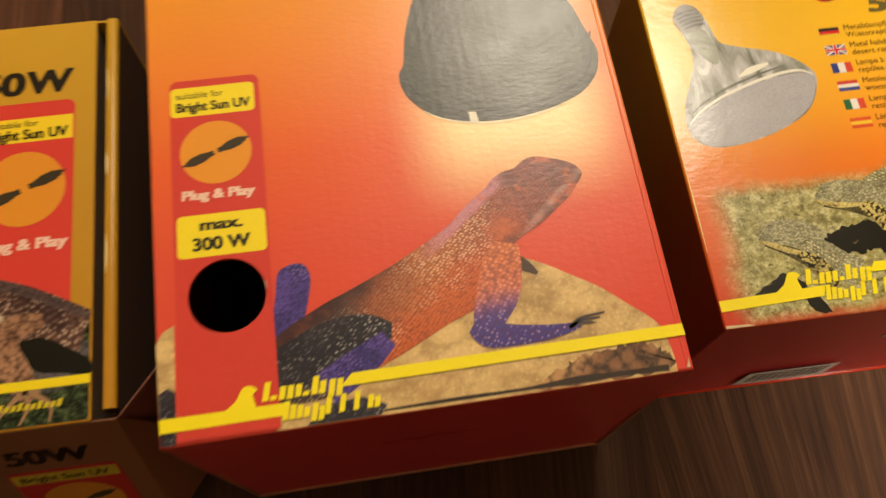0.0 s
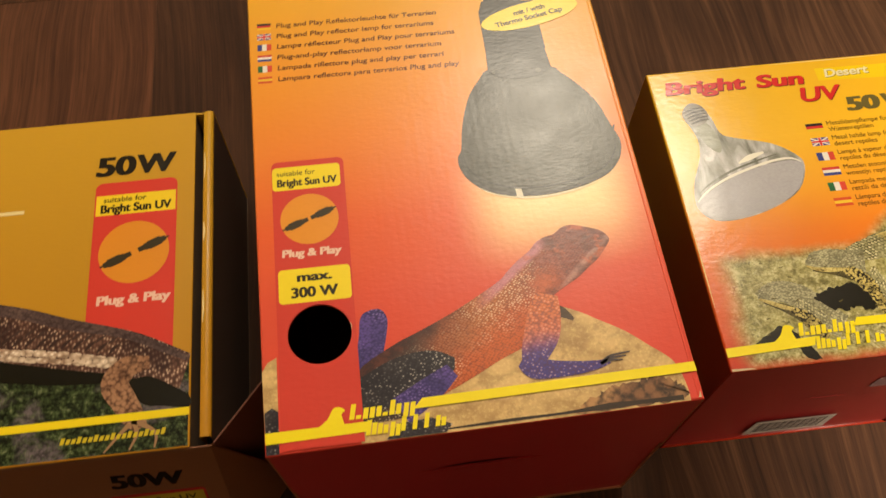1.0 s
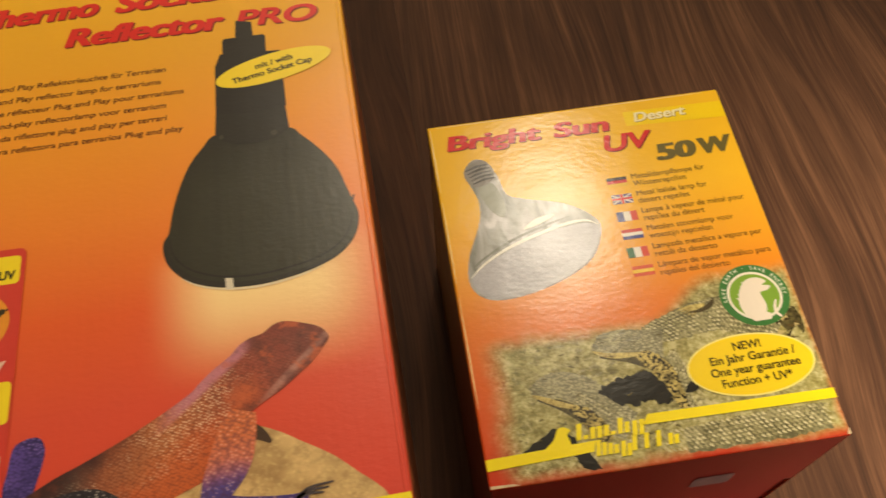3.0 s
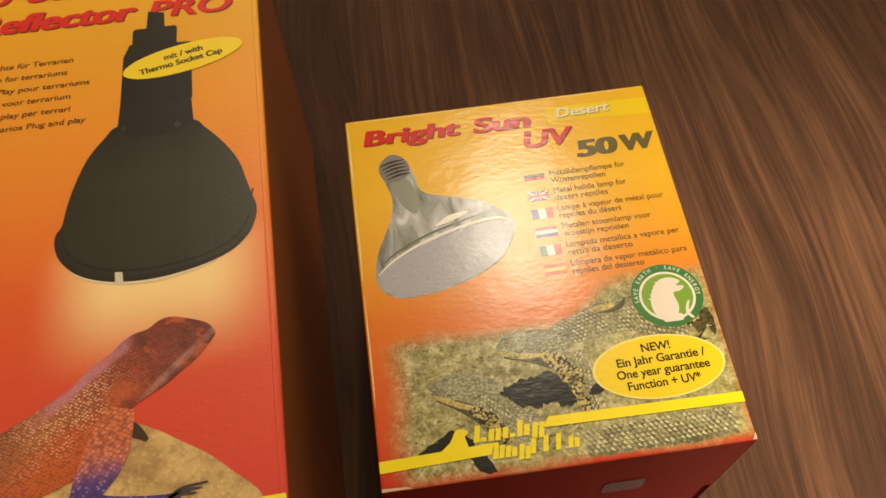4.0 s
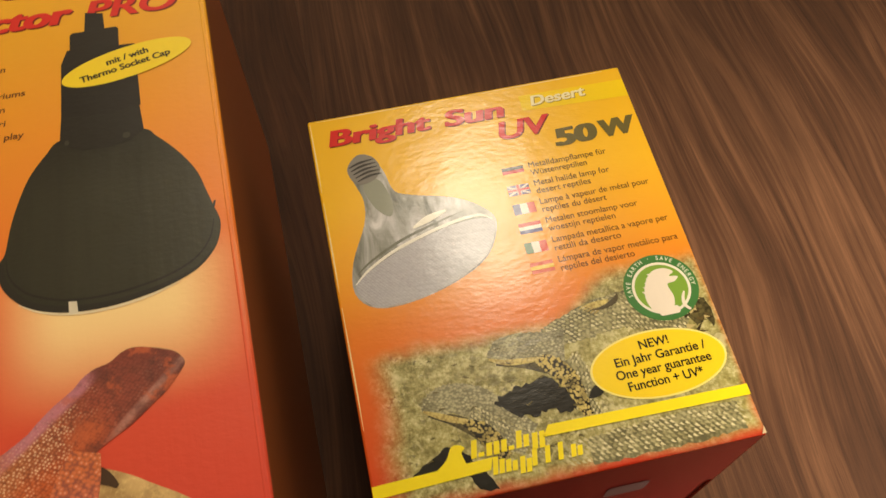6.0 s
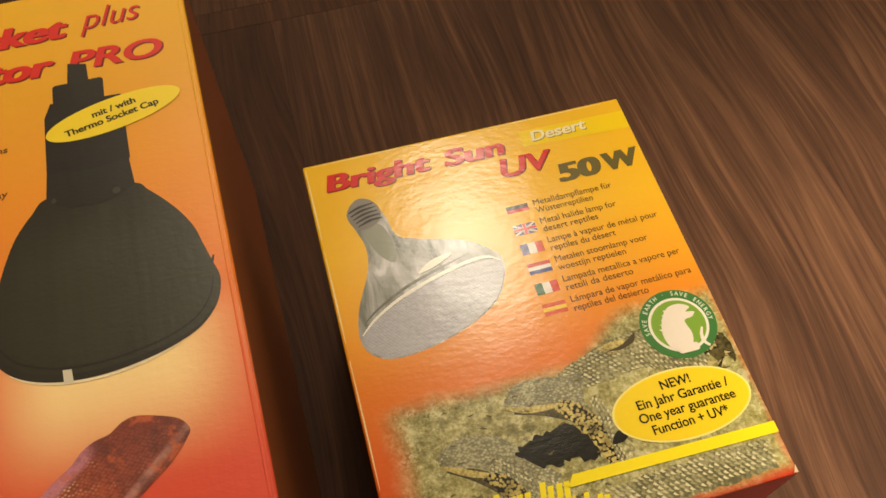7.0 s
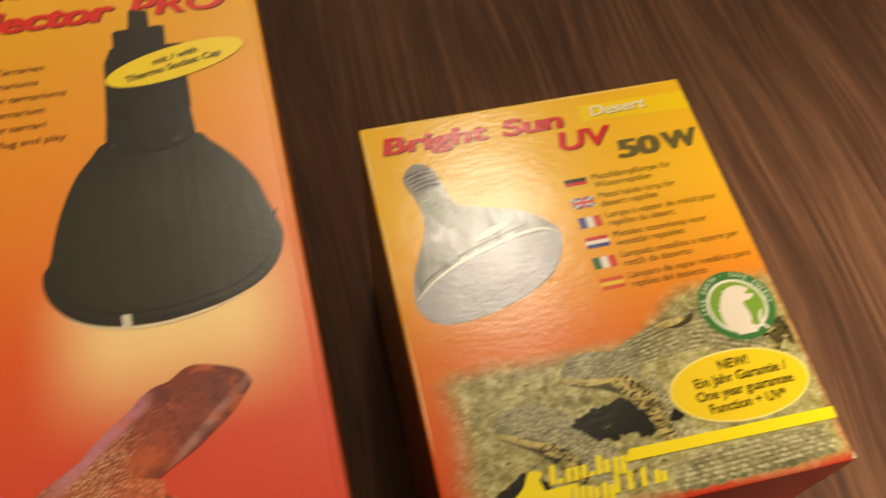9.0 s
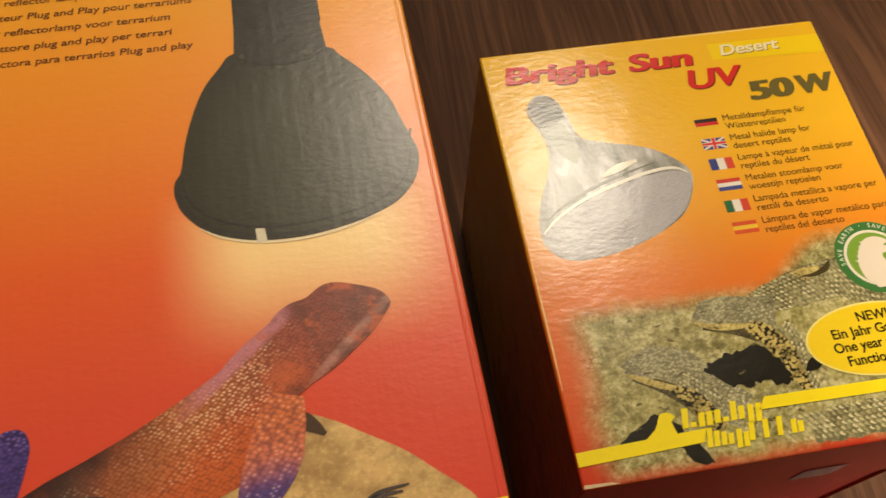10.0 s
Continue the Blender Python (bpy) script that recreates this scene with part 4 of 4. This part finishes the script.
Mx.shape("lamp_socket", [(-68.2, 126.0), (-57.0, 124.6), (-45.4, 125.8), (-45.6, 133.0), (-46.2, 150.0), (-66.4, 151.4), (-68.2, 146.0)], ink((22, 20, 17)), 4, on=dome)
Mx.shape("lamp_socket_top", rounded(-65.6, 148.8, -50.9, 158.2, 1.2), ink((24, 22, 19)), 3, on=dome)
Mx.shape("lamp_cable", [(-61.2, 157.6), (-55.0, 157.6), (-55.4, 164.6), (-60.8, 166.0)], ink((26, 24, 21)), 3.3, on=dome)
cap_oval = Mx.shape("yellow_oval", ellipse(-48.6, 143.0, 19.8, 6.0, 12.0), ink((236, 208, 36)), 5, "yellow oval sticker with dark lettering")
Mx.letter("oval_lettering", "mit / with", -54.6, 142.8, 12.8, 2.3, ink((30, 26, 14)), 6, 12.0, 0, 0.03, on=cap_oval)
Mx.letter("oval_lettering", "Thermo Socket Cap", -62.4, 137.6, 27.4, 2.3, ink((30, 26, 14)), 6, 12.0, 0, 0.03, on=cap_oval)
# red strip with labels
PANEL = (203, 62, 50)
Mx.shape("red_strip", rounded(-149.6, -17.0, -124.6, 85.4, 2.2)[:12] + [(-149.0, -16.2), (-124.4, -15.9)], ink(PANEL), 7, "red strip carrying yellow labels", ellipse(-136.0, 19.8, 10.1, 10.1))
label_a = Mx.shape("yellow_label", rounded(-149.4, 73.6, -126.0, 83.0, 1.4), ink((238, 214, 38)), 8)
Mx.letter("label_lettering", "suitable for", -147.8, 79.4, 13.2, 2.0, ink(DARK), 9, on=label_a)
Mx.letter("label_lettering", "Bright Sun UV", -147.8, 75.2, 20.6, 2.9, ink(DARK), 9, 0, 0, 0.04, on=label_a)
Mx.shape("orange_disc", ellipse(-137.3, 61.7, 9.8, 9.7), ink((224, 146, 44)), 8, "orange disc with a dark plug and socket")


def plug(sheet, ax, ay, bx, by, k, layer):
    """The dark picture of a cable coupling, pulled apart."""
    d = Vector((bx - ax, by - ay)).normalized()
    u = Vector((-d.y, d.x))
    for x, y, s in ((ax, ay, 1), (bx, by, -1)):
        p = Vector((x, y))

        def at(l, w):
            q = p + d * s * l * k + u * w * k
            return (q.x, q.y)
        sheet.shape("plug_picture", [at(0, -0.3), at(1.0, -0.3), at(1.1, -0.8), at(2.4, -1.0), at(2.5, -1.35), at(6.2, -1.4), at(6.4, -1.1), at(7.2, -1.15), at(7.5, -0.85), at(9.3, -0.75),
                                     at(9.3, 0.75), at(7.5, 0.85), at(7.2, 1.15), at(6.4, 1.1), at(6.2, 1.4), at(2.5, 1.35), at(2.4, 1.0), at(1.1, 0.8), at(1.0, 0.3), at(0, 0.3)], ink((58, 50, 34)), layer)


plug(Mx, -146.4, 58.0, -128.2, 65.4, 1.0, 9)
Mx.letter("label_lettering", "Plug & Play", -146.9, 47.8, 19.6, 2.8, ink((236, 200, 180)), 9, -0.6, 0.05, 0.05)
label_b = Mx.shape("yellow_label", rounded(-148.4, 31.0, -125.0, 43.2, 1.4), ink((238, 214, 38)), 8)
Mx.letter("label_lettering", "max.", -142.4, 38.6, 11.4, 3.2, ink(DARK), 9, 0, 0, 0.045, on=label_b)
Mx.letter("label_lettering", "300 W", -144.4, 32.9, 15.2, 3.6, ink(DARK), 9, 0, 0, 0.045, on=label_b)
Mx.shape("hole_edge", ellipse(-136.0, 19.8, 10.1, 10.1)[:1] + ellipse(-136.0, 19.8, 10.1, 10.1)[1:3] + ellipse(-136.0, 19.8, 10.35, 10.35)[1:3][::-1], EDGE, 9)
# picture: rock and a long rounded scaly shape
ROCK = spotted("sandstone_print", (214, 180, 122), (160, 126, 80), (192, 160, 106), 120, (1, 1.6, 1))
ROCK_DARK = spotted("dark_rock_print", (128, 90, 62), (40, 33, 29), (180, 136, 90), 340)
SKIN = reptile_print()
SLATE = scaly("slate_scaly_print", (206, 200, 190), (62, 58, 64), (40, 38, 48), 950)
BLUE = scaly("violet_scaly_print", (128, 108, 178), (86, 68, 146), (56, 46, 108), 900)
LIMB = limb_print()
Mx.shape("printed_rock", [(-25.0, -14.8), (-125.5, -16.5)] + smooth_ring([(-125.0, -10.0), (-118.0, 0.0), (-100.0, 4.0), (-80.0, 10.0), (-70.0, 18.0), (-61.5, 20.8), (-54.0, 18.2), (-48.0, 14.6), (-40.0, 9.6), (-34.0, 4.4), (-29.5, 0.6), (-27.0, -2.4), (-25.6, -7.0), (-25.0, -11.0), (-24.9, -14.0), (-25.2, -22.0)], 4)[:-9], ROCK, 1, "printed sandstone rock")
Mx.shape("printed_rock_edge", [(min(x, -24.9), max(y, -15.9 + (x + 90.0) * 0.0175)) for x, y in ragged(smooth_ring([(-62.0, -15.0), (-52.0, -9.4), (-44.0, -7.2), (-34.0, -6.4), (-28.0, -8.4), (-25.4, -13.6), (-44.0, -14.9)]), 0.6, 5)], ROCK_DARK, 2)
Mx.shape("printed_rock", [(-153.6, -16.9), (-149.7, -16.8), (-149.8, 13.4), (-152.6, 12.0), (-154.4, 9.0)], ROCK, 1)
Mx.shape("printed_shade", [(-153.6, -16.9), (-149.7, -16.8), (-149.7, -4.0), (-151.6, -2.6), (-153.9, -4.0)], SLATE, 2)
Mx.shape("printed_tail", [p for p in limb([(-123.0, 0.0, 7.4), (-121.4, 9.0, 8.0), (-119.6, 17.0, 8.6), (-118.8, 22.4, 8.8), (-118.4, 25.0, 6.4), (-118.4, 26.2, 2.2)])], BLUE, 3)
Mx.shape("printed_body", smooth_ring([(-126.0, -9.0), (-125.6, 5.0), (-114.0, 13.0), (-104.0, 17.4), (-92.0, 23.0), (-78.0, 31.0), (-74.2, 34.4), (-70.3, 37.9), (-65.7, 41.2), (-63.3, 43.8), (-60.2, 45.6), (-56.7, 46.5), (-53.5, 48.7), (-50.2, 49.3), (-45.3, 48.0), (-41.1, 46.3), (-39.2, 44.5), (-38.4, 42.6), (-39.7, 40.4), (-43.3, 36.2), (-47.5, 32.9), (-51.7, 29.6), (-55.6, 27.4), (-58.9, 25.4), (-62.4, 22.4), (-62.4, 18.8), (-63.5, 13.0), (-70.0, 9.0), (-80.0, 5.0), (-90.0, 0.0), (-100.0, -4.6), (-112.0, -10.0)], 4), SKIN, 4, "long rounded scaly shape printed in rust and slate")
Mx.shape("printed_shade", limb([(-62.0, 17.0, 1.0), (-60.6, 19.0, 4.0), (-58.0, 17.6, 3.0), (-55.6, 15.4, 1.0)]), ink((72, 52, 36)), 3.3)
Mx.shape("printed_limb", limb([(-62.6, 25.0, 7.0), (-64.4, 19.0, 10.4), (-66.4, 12.0, 11.2), (-69.4, 6.0, 9.0), (-71.0, 2.0, 6.6)]), LIMB, 5.8)
Mx.shape("printed_limb", limb([(-74.6, 3.2, 3.4), (-71.0, 1.0, 7.0), (-65.0, -0.2, 5.8), (-57.0, -0.6, 4.2), (-51.0, -0.3, 2.8), (-47.0, 0.4, 1.6)]), LIMB, 6.1)
Mx.shapes("printed_toe", [limb([(-50.0, -0.2, 1.0), (-46.6, 0.6 + i * 0.7, 0.8), (-43.0 + i * 1.4, 0.4 + i * 1.2, 0.4)]) for i in range(3)], ink((78, 70, 72)), 6.4)
Mx.shape("printed_limb", limb([(-125.5, -3.0, 11.0), (-112.0, 2.0, 14.0), (-102.0, 5.4, 10.0), (-95.0, 5.0, 4.0)]), SLATE, 4.7)
Mx.shape("printed_limb", limb([(-113.0, -8.0, 9.0), (-103.0, -2.0, 8.0), (-96.0, 3.0, 5.0)]), BLUE, 5.4)
Mx.shape("printed_limb", [(-118.0, -16.2), (-100.0, -15.9), (-98.0, -13.6), (-104.0, -11.0), (-114.0, -11.6)], SLATE, 5.1)
Mx.shape("printed_rock_edge", limb([(-100.0, -15.0, 0.5), (-80.0, -14.5, 1.0), (-64.0, -14.3, 0.8), (-50.0, -13.7, 1.9), (-40.0, -13.6, 1.3), (-27.0, -13.6, 1.6)]), ink((52, 42, 34)), 2.6)
Mx.shape("worn_edge", [(-22.6, -14.2), (-21.5, -14.1), (-21.6, -11.8), (-22.0, -13.2)], EDGE, 3)
Mx.shape("yellow_stripe", [(-153.7, -13.8), (-123.6, -13.1), (-122.6, -10.0), (-153.8, -10.3)], ink(YELLOW), 10)
Mx.shape("yellow_stripe", [(-109.2, -7.8), (-21.0, -5.9), (-21.2, -2.8), (-106.2, -4.7)], ink(YELLOW), 10)
Mx.brand(-139.0, -11.6, 0.98, 1.0, 11)

bm = bmesh.new()
rows = [[bm.verts.new((0.0650 + dx, y, MD + dz)) for dx, dz in ((-0.00035, 0.00001), (-0.00008, 0.00011), (0.00008, 0.00011), (0.00035, 0.00001))] for y in (-MH / 2 + 0.001, MH / 2 - 0.001)]
for i in range(3):
    bm.faces.new([rows[0][i], rows[0][i + 1], rows[1][i + 1], rows[1][i]])
part("fold_crease", bm, plain_gradient("crease_print", MH, LARGE_STOPS), large)

# ---- open yellow carton ----
LX0, LX1, LY0, LY1, LD = -0.330, -0.183, 0.0040, 0.1530, 0.0755
lc = Vector(((LX0 + LX1) / 2, (LY0 + LY1) / 2, 0))
L_STOPS = [(0.0, (176, 124, 32)), (0.5, (182, 134, 36)), (1.0, (192, 148, 42))]
L_FRONT = plain_gradient("yellow_carton_print", LY1 - LY0, L_STOPS)
half_w, half_h = (LX1 - LX0) / 2, (LY1 - LY0) / 2
opened = tagged(new("carton"), "yellow carton with a loose side wall and open flap", "carton")
opened.matrix_world = pose(lc.x, lc.y, 0.0008)
part("front_panel", slab(-half_w, half_w - 0.0075, -half_h, half_h, LD - 0.0008, LD, 0.0004), L_FRONT, opened, "yellow front panel printed with a scaly shape")
part("back_panel", slab(-half_w, half_w, -half_h, half_h, 0, 0.0008), KRAFT, opened)
part("side_panel", slab(-half_w, -half_w + 0.0008, -half_h, half_h, 0.0008, LD - 0.0008), L_FRONT, opened)
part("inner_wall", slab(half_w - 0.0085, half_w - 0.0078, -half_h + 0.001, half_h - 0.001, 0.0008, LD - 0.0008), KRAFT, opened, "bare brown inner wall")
part("end_panel", slab(-half_w, half_w, half_h - 0.0008, half_h, 0.0008, LD - 0.0008), L_FRONT, opened)
# End card colour is darkened to stand for the shade on this face.
L_END = card("shaded_end_print", (112, 66, 34), 0.5)
LEAN = Matrix.Translation((0, -half_h, LD)) @ Matrix.Rotation(radians(-20), 4, "X") @ Matrix.Translation((0, half_h, -LD))
leaning = slab(-half_w, half_w, -half_h, -half_h + 0.0008, 0.0025, LD - 0.0009, 0.0003)
bmesh.ops.transform(leaning, matrix=LEAN, verts=leaning.verts[:])
part("end_panel", leaning, L_END, opened, "end panel leaning outwards, its colour darkened as in shade")
web = bmesh.new()
rim = [Vector((half_w, -half_h, LD - 0.001)), LEAN @ Vector((half_w, -half_h, 0.0025)), Vector((half_w + 0.020, -half_h + 0.004, 0.0008))]
rings = [[web.verts.new(p + Vector((0, dy, 0))) for p in rim] for dy in (0.0, 0.0007)]
web.faces.new(rings[0])
web.faces.new(rings[1][::-1])
for i in range(3):
    web.faces.new([rings[0][(i + 1) % 3], rings[0][i], rings[1][i], rings[1][(i + 1) % 3]])
part("corner_gusset", web, L_END, opened, "folded corner of the end panel, darkened as in shade")


def rolled_wall(x, r, y0, y1, z0, z1):
    """A side wall whose upper edge is rolled over into a narrow rounded lip."""
    bm = bmesh.new()
    prof = [(x + r, z1 - 0.0022)] + [(x + r * math.cos(radians(a)), z1 - r * 0.55 + r * 0.55 * math.sin(radians(a))) for a in range(0, 181, 15)] + [(x - r, z1 - 0.010), (x - r + 0.0007, z1 - 0.010)]
    prof += [(x + (r - 0.0007) * math.cos(radians(a)), z1 - r * 0.55 + (r * 0.55 - 0.0007) * math.sin(radians(a))) for a in range(180, -1, -15)] + [(x + r - 0.0007, z1 - 0.0022)]
    rings = [[bm.verts.new((px, y, pz)) for px, pz in prof] for y in (y0, y1)]
    n = len(prof)
    for i in range(n):
        bm.faces.new([rings[0][i], rings[0][(i + 1) % n], rings[1][(i + 1) % n], rings[1][i]])
    bmesh.ops.recalc_face_normals(bm, faces=bm.faces[:])
    return bm


part("rolled_lip", rolled_wall(half_w - 0.0021, 0.0021, -half_h + 0.0032, half_h, 0.0008, LD + 0.0002), L_FRONT, opened, "rolled orange lip of the loose side wall")
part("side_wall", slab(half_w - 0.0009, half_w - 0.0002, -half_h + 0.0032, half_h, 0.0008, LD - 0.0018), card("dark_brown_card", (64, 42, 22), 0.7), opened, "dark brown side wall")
flap = slab(0, 0.040, -0.0004, 0.0004, 0.0008, LD - 0.0010, 0.0003)
bmesh.ops.transform(flap, matrix=pose(half_w + 0.0006, -half_h + 0.0006, 0, 0, 0, 50), verts=flap.verts[:])
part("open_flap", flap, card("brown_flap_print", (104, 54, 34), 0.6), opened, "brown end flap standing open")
Lx = Sheet(opened, Matrix.Translation((-lc.x, -lc.y, LD)))
Lx.letter("wattage_lettering", "50", -232.0, 123.9, 16.6, 9.4, ink((34, 28, 18)), 2, 0, 0.06, 0.05)
Lx.letter("wattage_lettering", "W", -215.6, 123.9, 16.8, 9.4, ink((34, 28, 18)), 2, 0, 0.06, 0.05)
Lx.shape("white_rule", [(-285.0, 109.0), (-260.0, 109.0), (-260.0, 110.6), (-285.0, 110.6)], ink((226, 206, 150)), 2)
Lx.shape("red_strip", rounded(-231.4, 30.0, -197.6, 120.2, 3.0), ink(PANEL), 1, "red strip carrying a yellow label")
for y0, y1, w in ((52.0, 66.0, 0.7), (88.0, 97.0, 0.9), (118.0, 131.0, 0.6)):
    Lx.shape("worn_edge", limb([(-186.4, y0, 0.2), (-186.2, (y0 + y1) / 2, w), (-186.4, y1, 0.2)]), WORN, 6)
label_c = Lx.shape("yellow_label", [(-230.8, 104.4), (-198.2, 104.4), (-198.2, 114.0), (-230.8, 114.0)], ink((232, 200, 40)), 2)
Lx.letter("label_lettering", "suitable for", -227.8, 110.6, 17.6, 2.4, ink(DARK), 3, 0, 0, 0.01, on=label_c)
Lx.letter("label_lettering", "Bright Sun UV", -228.8, 105.6, 29.0, 3.9, ink(DARK), 3, 0, 0, 0.045, on=label_c)
Lx.shape("orange_disc", ellipse(-214.3, 86.4, 14.1, 14.1), ink((214, 138, 42)), 2, "orange disc with a dark plug and socket")
plug(Lx, -227.4, 80.4, -200.4, 92.0, 1.42, 3)
Lx.letter("label_lettering", "Plug & Play", -227.8, 63.8, 28.8, 3.9, ink((232, 190, 170)), 3, 0, 0.05, 0.05)
MOSS = moss_print()
HIDE = scaly("brown_scaly_print", (190, 162, 140), (100, 70, 58), (66, 44, 40), 520, -0.3, (1.5, 0.9, 1))
TAN = spotted("tan_spotted_print", (156, 116, 88), (58, 36, 28), (132, 94, 70), 620)
GREY_BACK = spotted("grey_brown_print", (92, 74, 70), (56, 42, 42), (76, 60, 58), 700)
HIDE_PALE = scaly("pale_scaly_print", (238, 224, 206), (214, 194, 170), (160, 130, 108), 400, -0.3, (1, 1.2, 1))
Lx.shape("printed_moss", [(-329.0, 4.6), (-191.2, 4.6), (-191.2, 38.0), (-215.0, 46.0), (-260.0, 56.0), (-329.0, 66.0)], MOSS, 3, "printed dark mossy ground")
Lx.shape("printed_body", [(min(x, -190.9), y) for x, y in limb([(-328.0, 66.0, 26.0), (-290.0, 60.0, 26.0), (-262.0, 55.5, 24.0), (-238.0, 49.0, 20.0), (-216.0, 43.0, 18.0), (-200.0, 36.5, 15.0), (-191.6, 32.5, 13.5)])], HIDE, 4, "long brown scaly shape")
Lx.shape("printed_back", [(min(x, -190.9), y) for x, y in limb([(-328.0, 77.0, 4.0), (-290.0, 71.0, 4.6), (-262.0, 65.4, 4.6), (-238.0, 57.2, 4.6), (-216.0, 50.6, 3.4), (-200.0, 42.6, 3.0), (-191.6, 38.0, 2.0)])], GREY_BACK, 4.4)
Lx.shape("printed_shade", limb([(-328.0, 51.0, 9.0), (-290.0, 46.0, 9.0), (-262.0, 40.4, 8.0), (-240.0, 36.0, 6.4), (-222.0, 33.4, 4.0)]), BLACK, 4.7)
Lx.shape("printed_shade", smooth_ring([(-213.4, 31.0), (-208.0, 32.6), (-203.7, 31.6), (-197.0, 27.6), (-191.0, 23.4), (-191.0, 19.0), (-200.0, 20.4), (-207.0, 21.4), (-211.6, 26.0)], 3), BLACK, 4.7)
for i in range(22):
    x = -318.0 + i * 4.55
    y = 43.4 - (x + 238.0) * (0.165 if x < -238.0 else 0.24)
    w = rnd.uniform(3.4, 4.2)
    for k, h in enumerate((2.3, 1.9)):
        dy = y - k * 2.7 + rnd.uniform(-0.2, 0.2)
        Lx.shape("printed_scale", smooth_ring([(x + k * 1.6, dy), (x + k * 1.6 + w, dy - 0.7), (x + k * 1.6 + w + 0.5, dy - 0.7 + h), (x + k * 1.6 + 0.4, dy + h)], 2), HIDE_PALE, 5)
    Lx.shape("printed_seam", limb([(x + 1.0, y + 3.4, 0.5), (x + 2.6, y + 5.4, 1.5), (x + 4.6, y + 7.0, 0.4)]), ink((58, 42, 38)), 5)
    Lx.shape("printed_seam", limb([(x + 0.4, y + 7.6, 0.4), (x + 2.0, y + 9.0, 1.1), (x + 4.0, y + 10.2, 0.3)]), ink((66, 50, 46)), 5)
Lx.shape("printed_limb", limb([(-206.0, 38.0, 5.0), (-214.0, 37.0, 9.0), (-218.6, 31.0, 10.4), (-215.0, 24.0, 9.4), (-211.5, 18.0, 8.4), (-208.0, 13.0, 5.0)]), TAN, 6)
Lx.shapes("printed_toe", [limb([(-211.0, 16.0, 2.0), (-216.0 + i * 6.5, 11.0, 1.3), (-221.0 + i * 9.0, 5.2, 0.6)]) for i in range(3)], ink((150, 116, 84)), 6.5)
Lx.shape("yellow_stripe", [(-329.0, 16.0), (-190.8, 16.0), (-190.8, 19.0), (-329.0, 19.0)], ink((230, 206, 30)), 7)
Lx.shapes("lettering_bar", [[(-237.0 + i * 2.0, 9.8), (-235.6 + i * 2.0, 9.8), (-235.0 + i * 2.0, 11.6 + (i % 3 == 0) * 0.6), (-236.4 + i * 2.0, 11.6 + (i % 3 == 0) * 0.6)] for i in range(19)], ink((196, 176, 40)), 7)
LE = Sheet(opened, LEAN @ Matrix(((1, 0, 0, -lc.x), (0, 0, -1, -half_h), (0, 1, 0, 0), (0, 0, 0, 1))))
# Front print repeated in darker inks, putting this end's shade into the colour.
LE.letter("wattage_lettering", "50W", -224.0, 54.6, 27.0, 8.6, ink((26, 20, 14)), 2, -2.0, 0.06, 0.05)
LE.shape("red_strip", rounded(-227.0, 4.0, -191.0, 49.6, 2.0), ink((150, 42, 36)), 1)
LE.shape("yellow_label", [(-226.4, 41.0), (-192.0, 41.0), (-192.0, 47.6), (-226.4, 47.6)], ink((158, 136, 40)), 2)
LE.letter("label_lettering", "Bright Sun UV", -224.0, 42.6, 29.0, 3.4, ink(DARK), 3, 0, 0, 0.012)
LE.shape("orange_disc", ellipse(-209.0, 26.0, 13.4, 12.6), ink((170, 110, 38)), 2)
plug(LE, -221.0, 21.4, -197.0, 30.6, 1.3, 3)

# ---- floor planks ----
PLANK_W, PLANK_L, GAP = 0.235, 1.28, 0.00004


def plank_mesh(name, w, l, material):
    me = bpy.data.meshes.new(name)
    bm = slab(-w / 2, w / 2, -l / 2, l / 2, -0.0085, 0, 0.00006)
    bm.to_mesh(me)
    bm.free()
    me.materials.append(material)
    return me


def lay(me, x, y):
    ob = new("plank", me)
    ob.parent = floor
    ob.location = (x, y, 0)


PLANK = plank_mesh("plank", PLANK_W - GAP, PLANK_L - GAP, WOOD)
RED_PLANK = plank_mesh("red_plank", PLANK_W - GAP, PLANK_L - GAP, WOOD_RED)
DEEP_PLANK = plank_mesh("deep_plank", PLANK_W - GAP, PLANK_L - GAP, WOOD_DEEP)
KNOTTY = plank_mesh("knotty_plank", PLANK_W - GAP, PLANK_L - GAP, WOOD_KNOT)
JOINT = 0.3045
for i in range(-10, 14):
    x = -0.235 - PLANK_W / 2 + i * PLANK_W
    if x - PLANK_W / 2 > 2.55 or x + PLANK_W / 2 < -2.2:
        continue
    for j in range(2):
        lay(KNOTTY if j == 0 and abs(x - 0.1175) < 0.01 else RED_PLANK if abs(x + 0.3525) < 0.01 else DEEP_PLANK if abs(x + 0.1175) < 0.01 else PLANK, x, JOINT - PLANK_L * (j + 0.5))
STRIP = plank_mesh("joint_strip", 4.78, 0.0144, WOOD_JOINT)
lay(STRIP, 0.2, JOINT + 0.0074)
LIGHT = plank_mesh("light_plank", PLANK_W - GAP, PLANK_L - GAP, WOOD_LIGHT)
for i in range(-10, 14):
    x = -0.190 - PLANK_W / 2 + i * PLANK_W
    if x - PLANK_W / 2 > 2.55 or x + PLANK_W / 2 < -2.2:
        continue
    for j in range(2):
        lay(LIGHT if x < -0.2 else PLANK, x, JOINT + 0.0148 + PLANK_L * (j + 0.5))
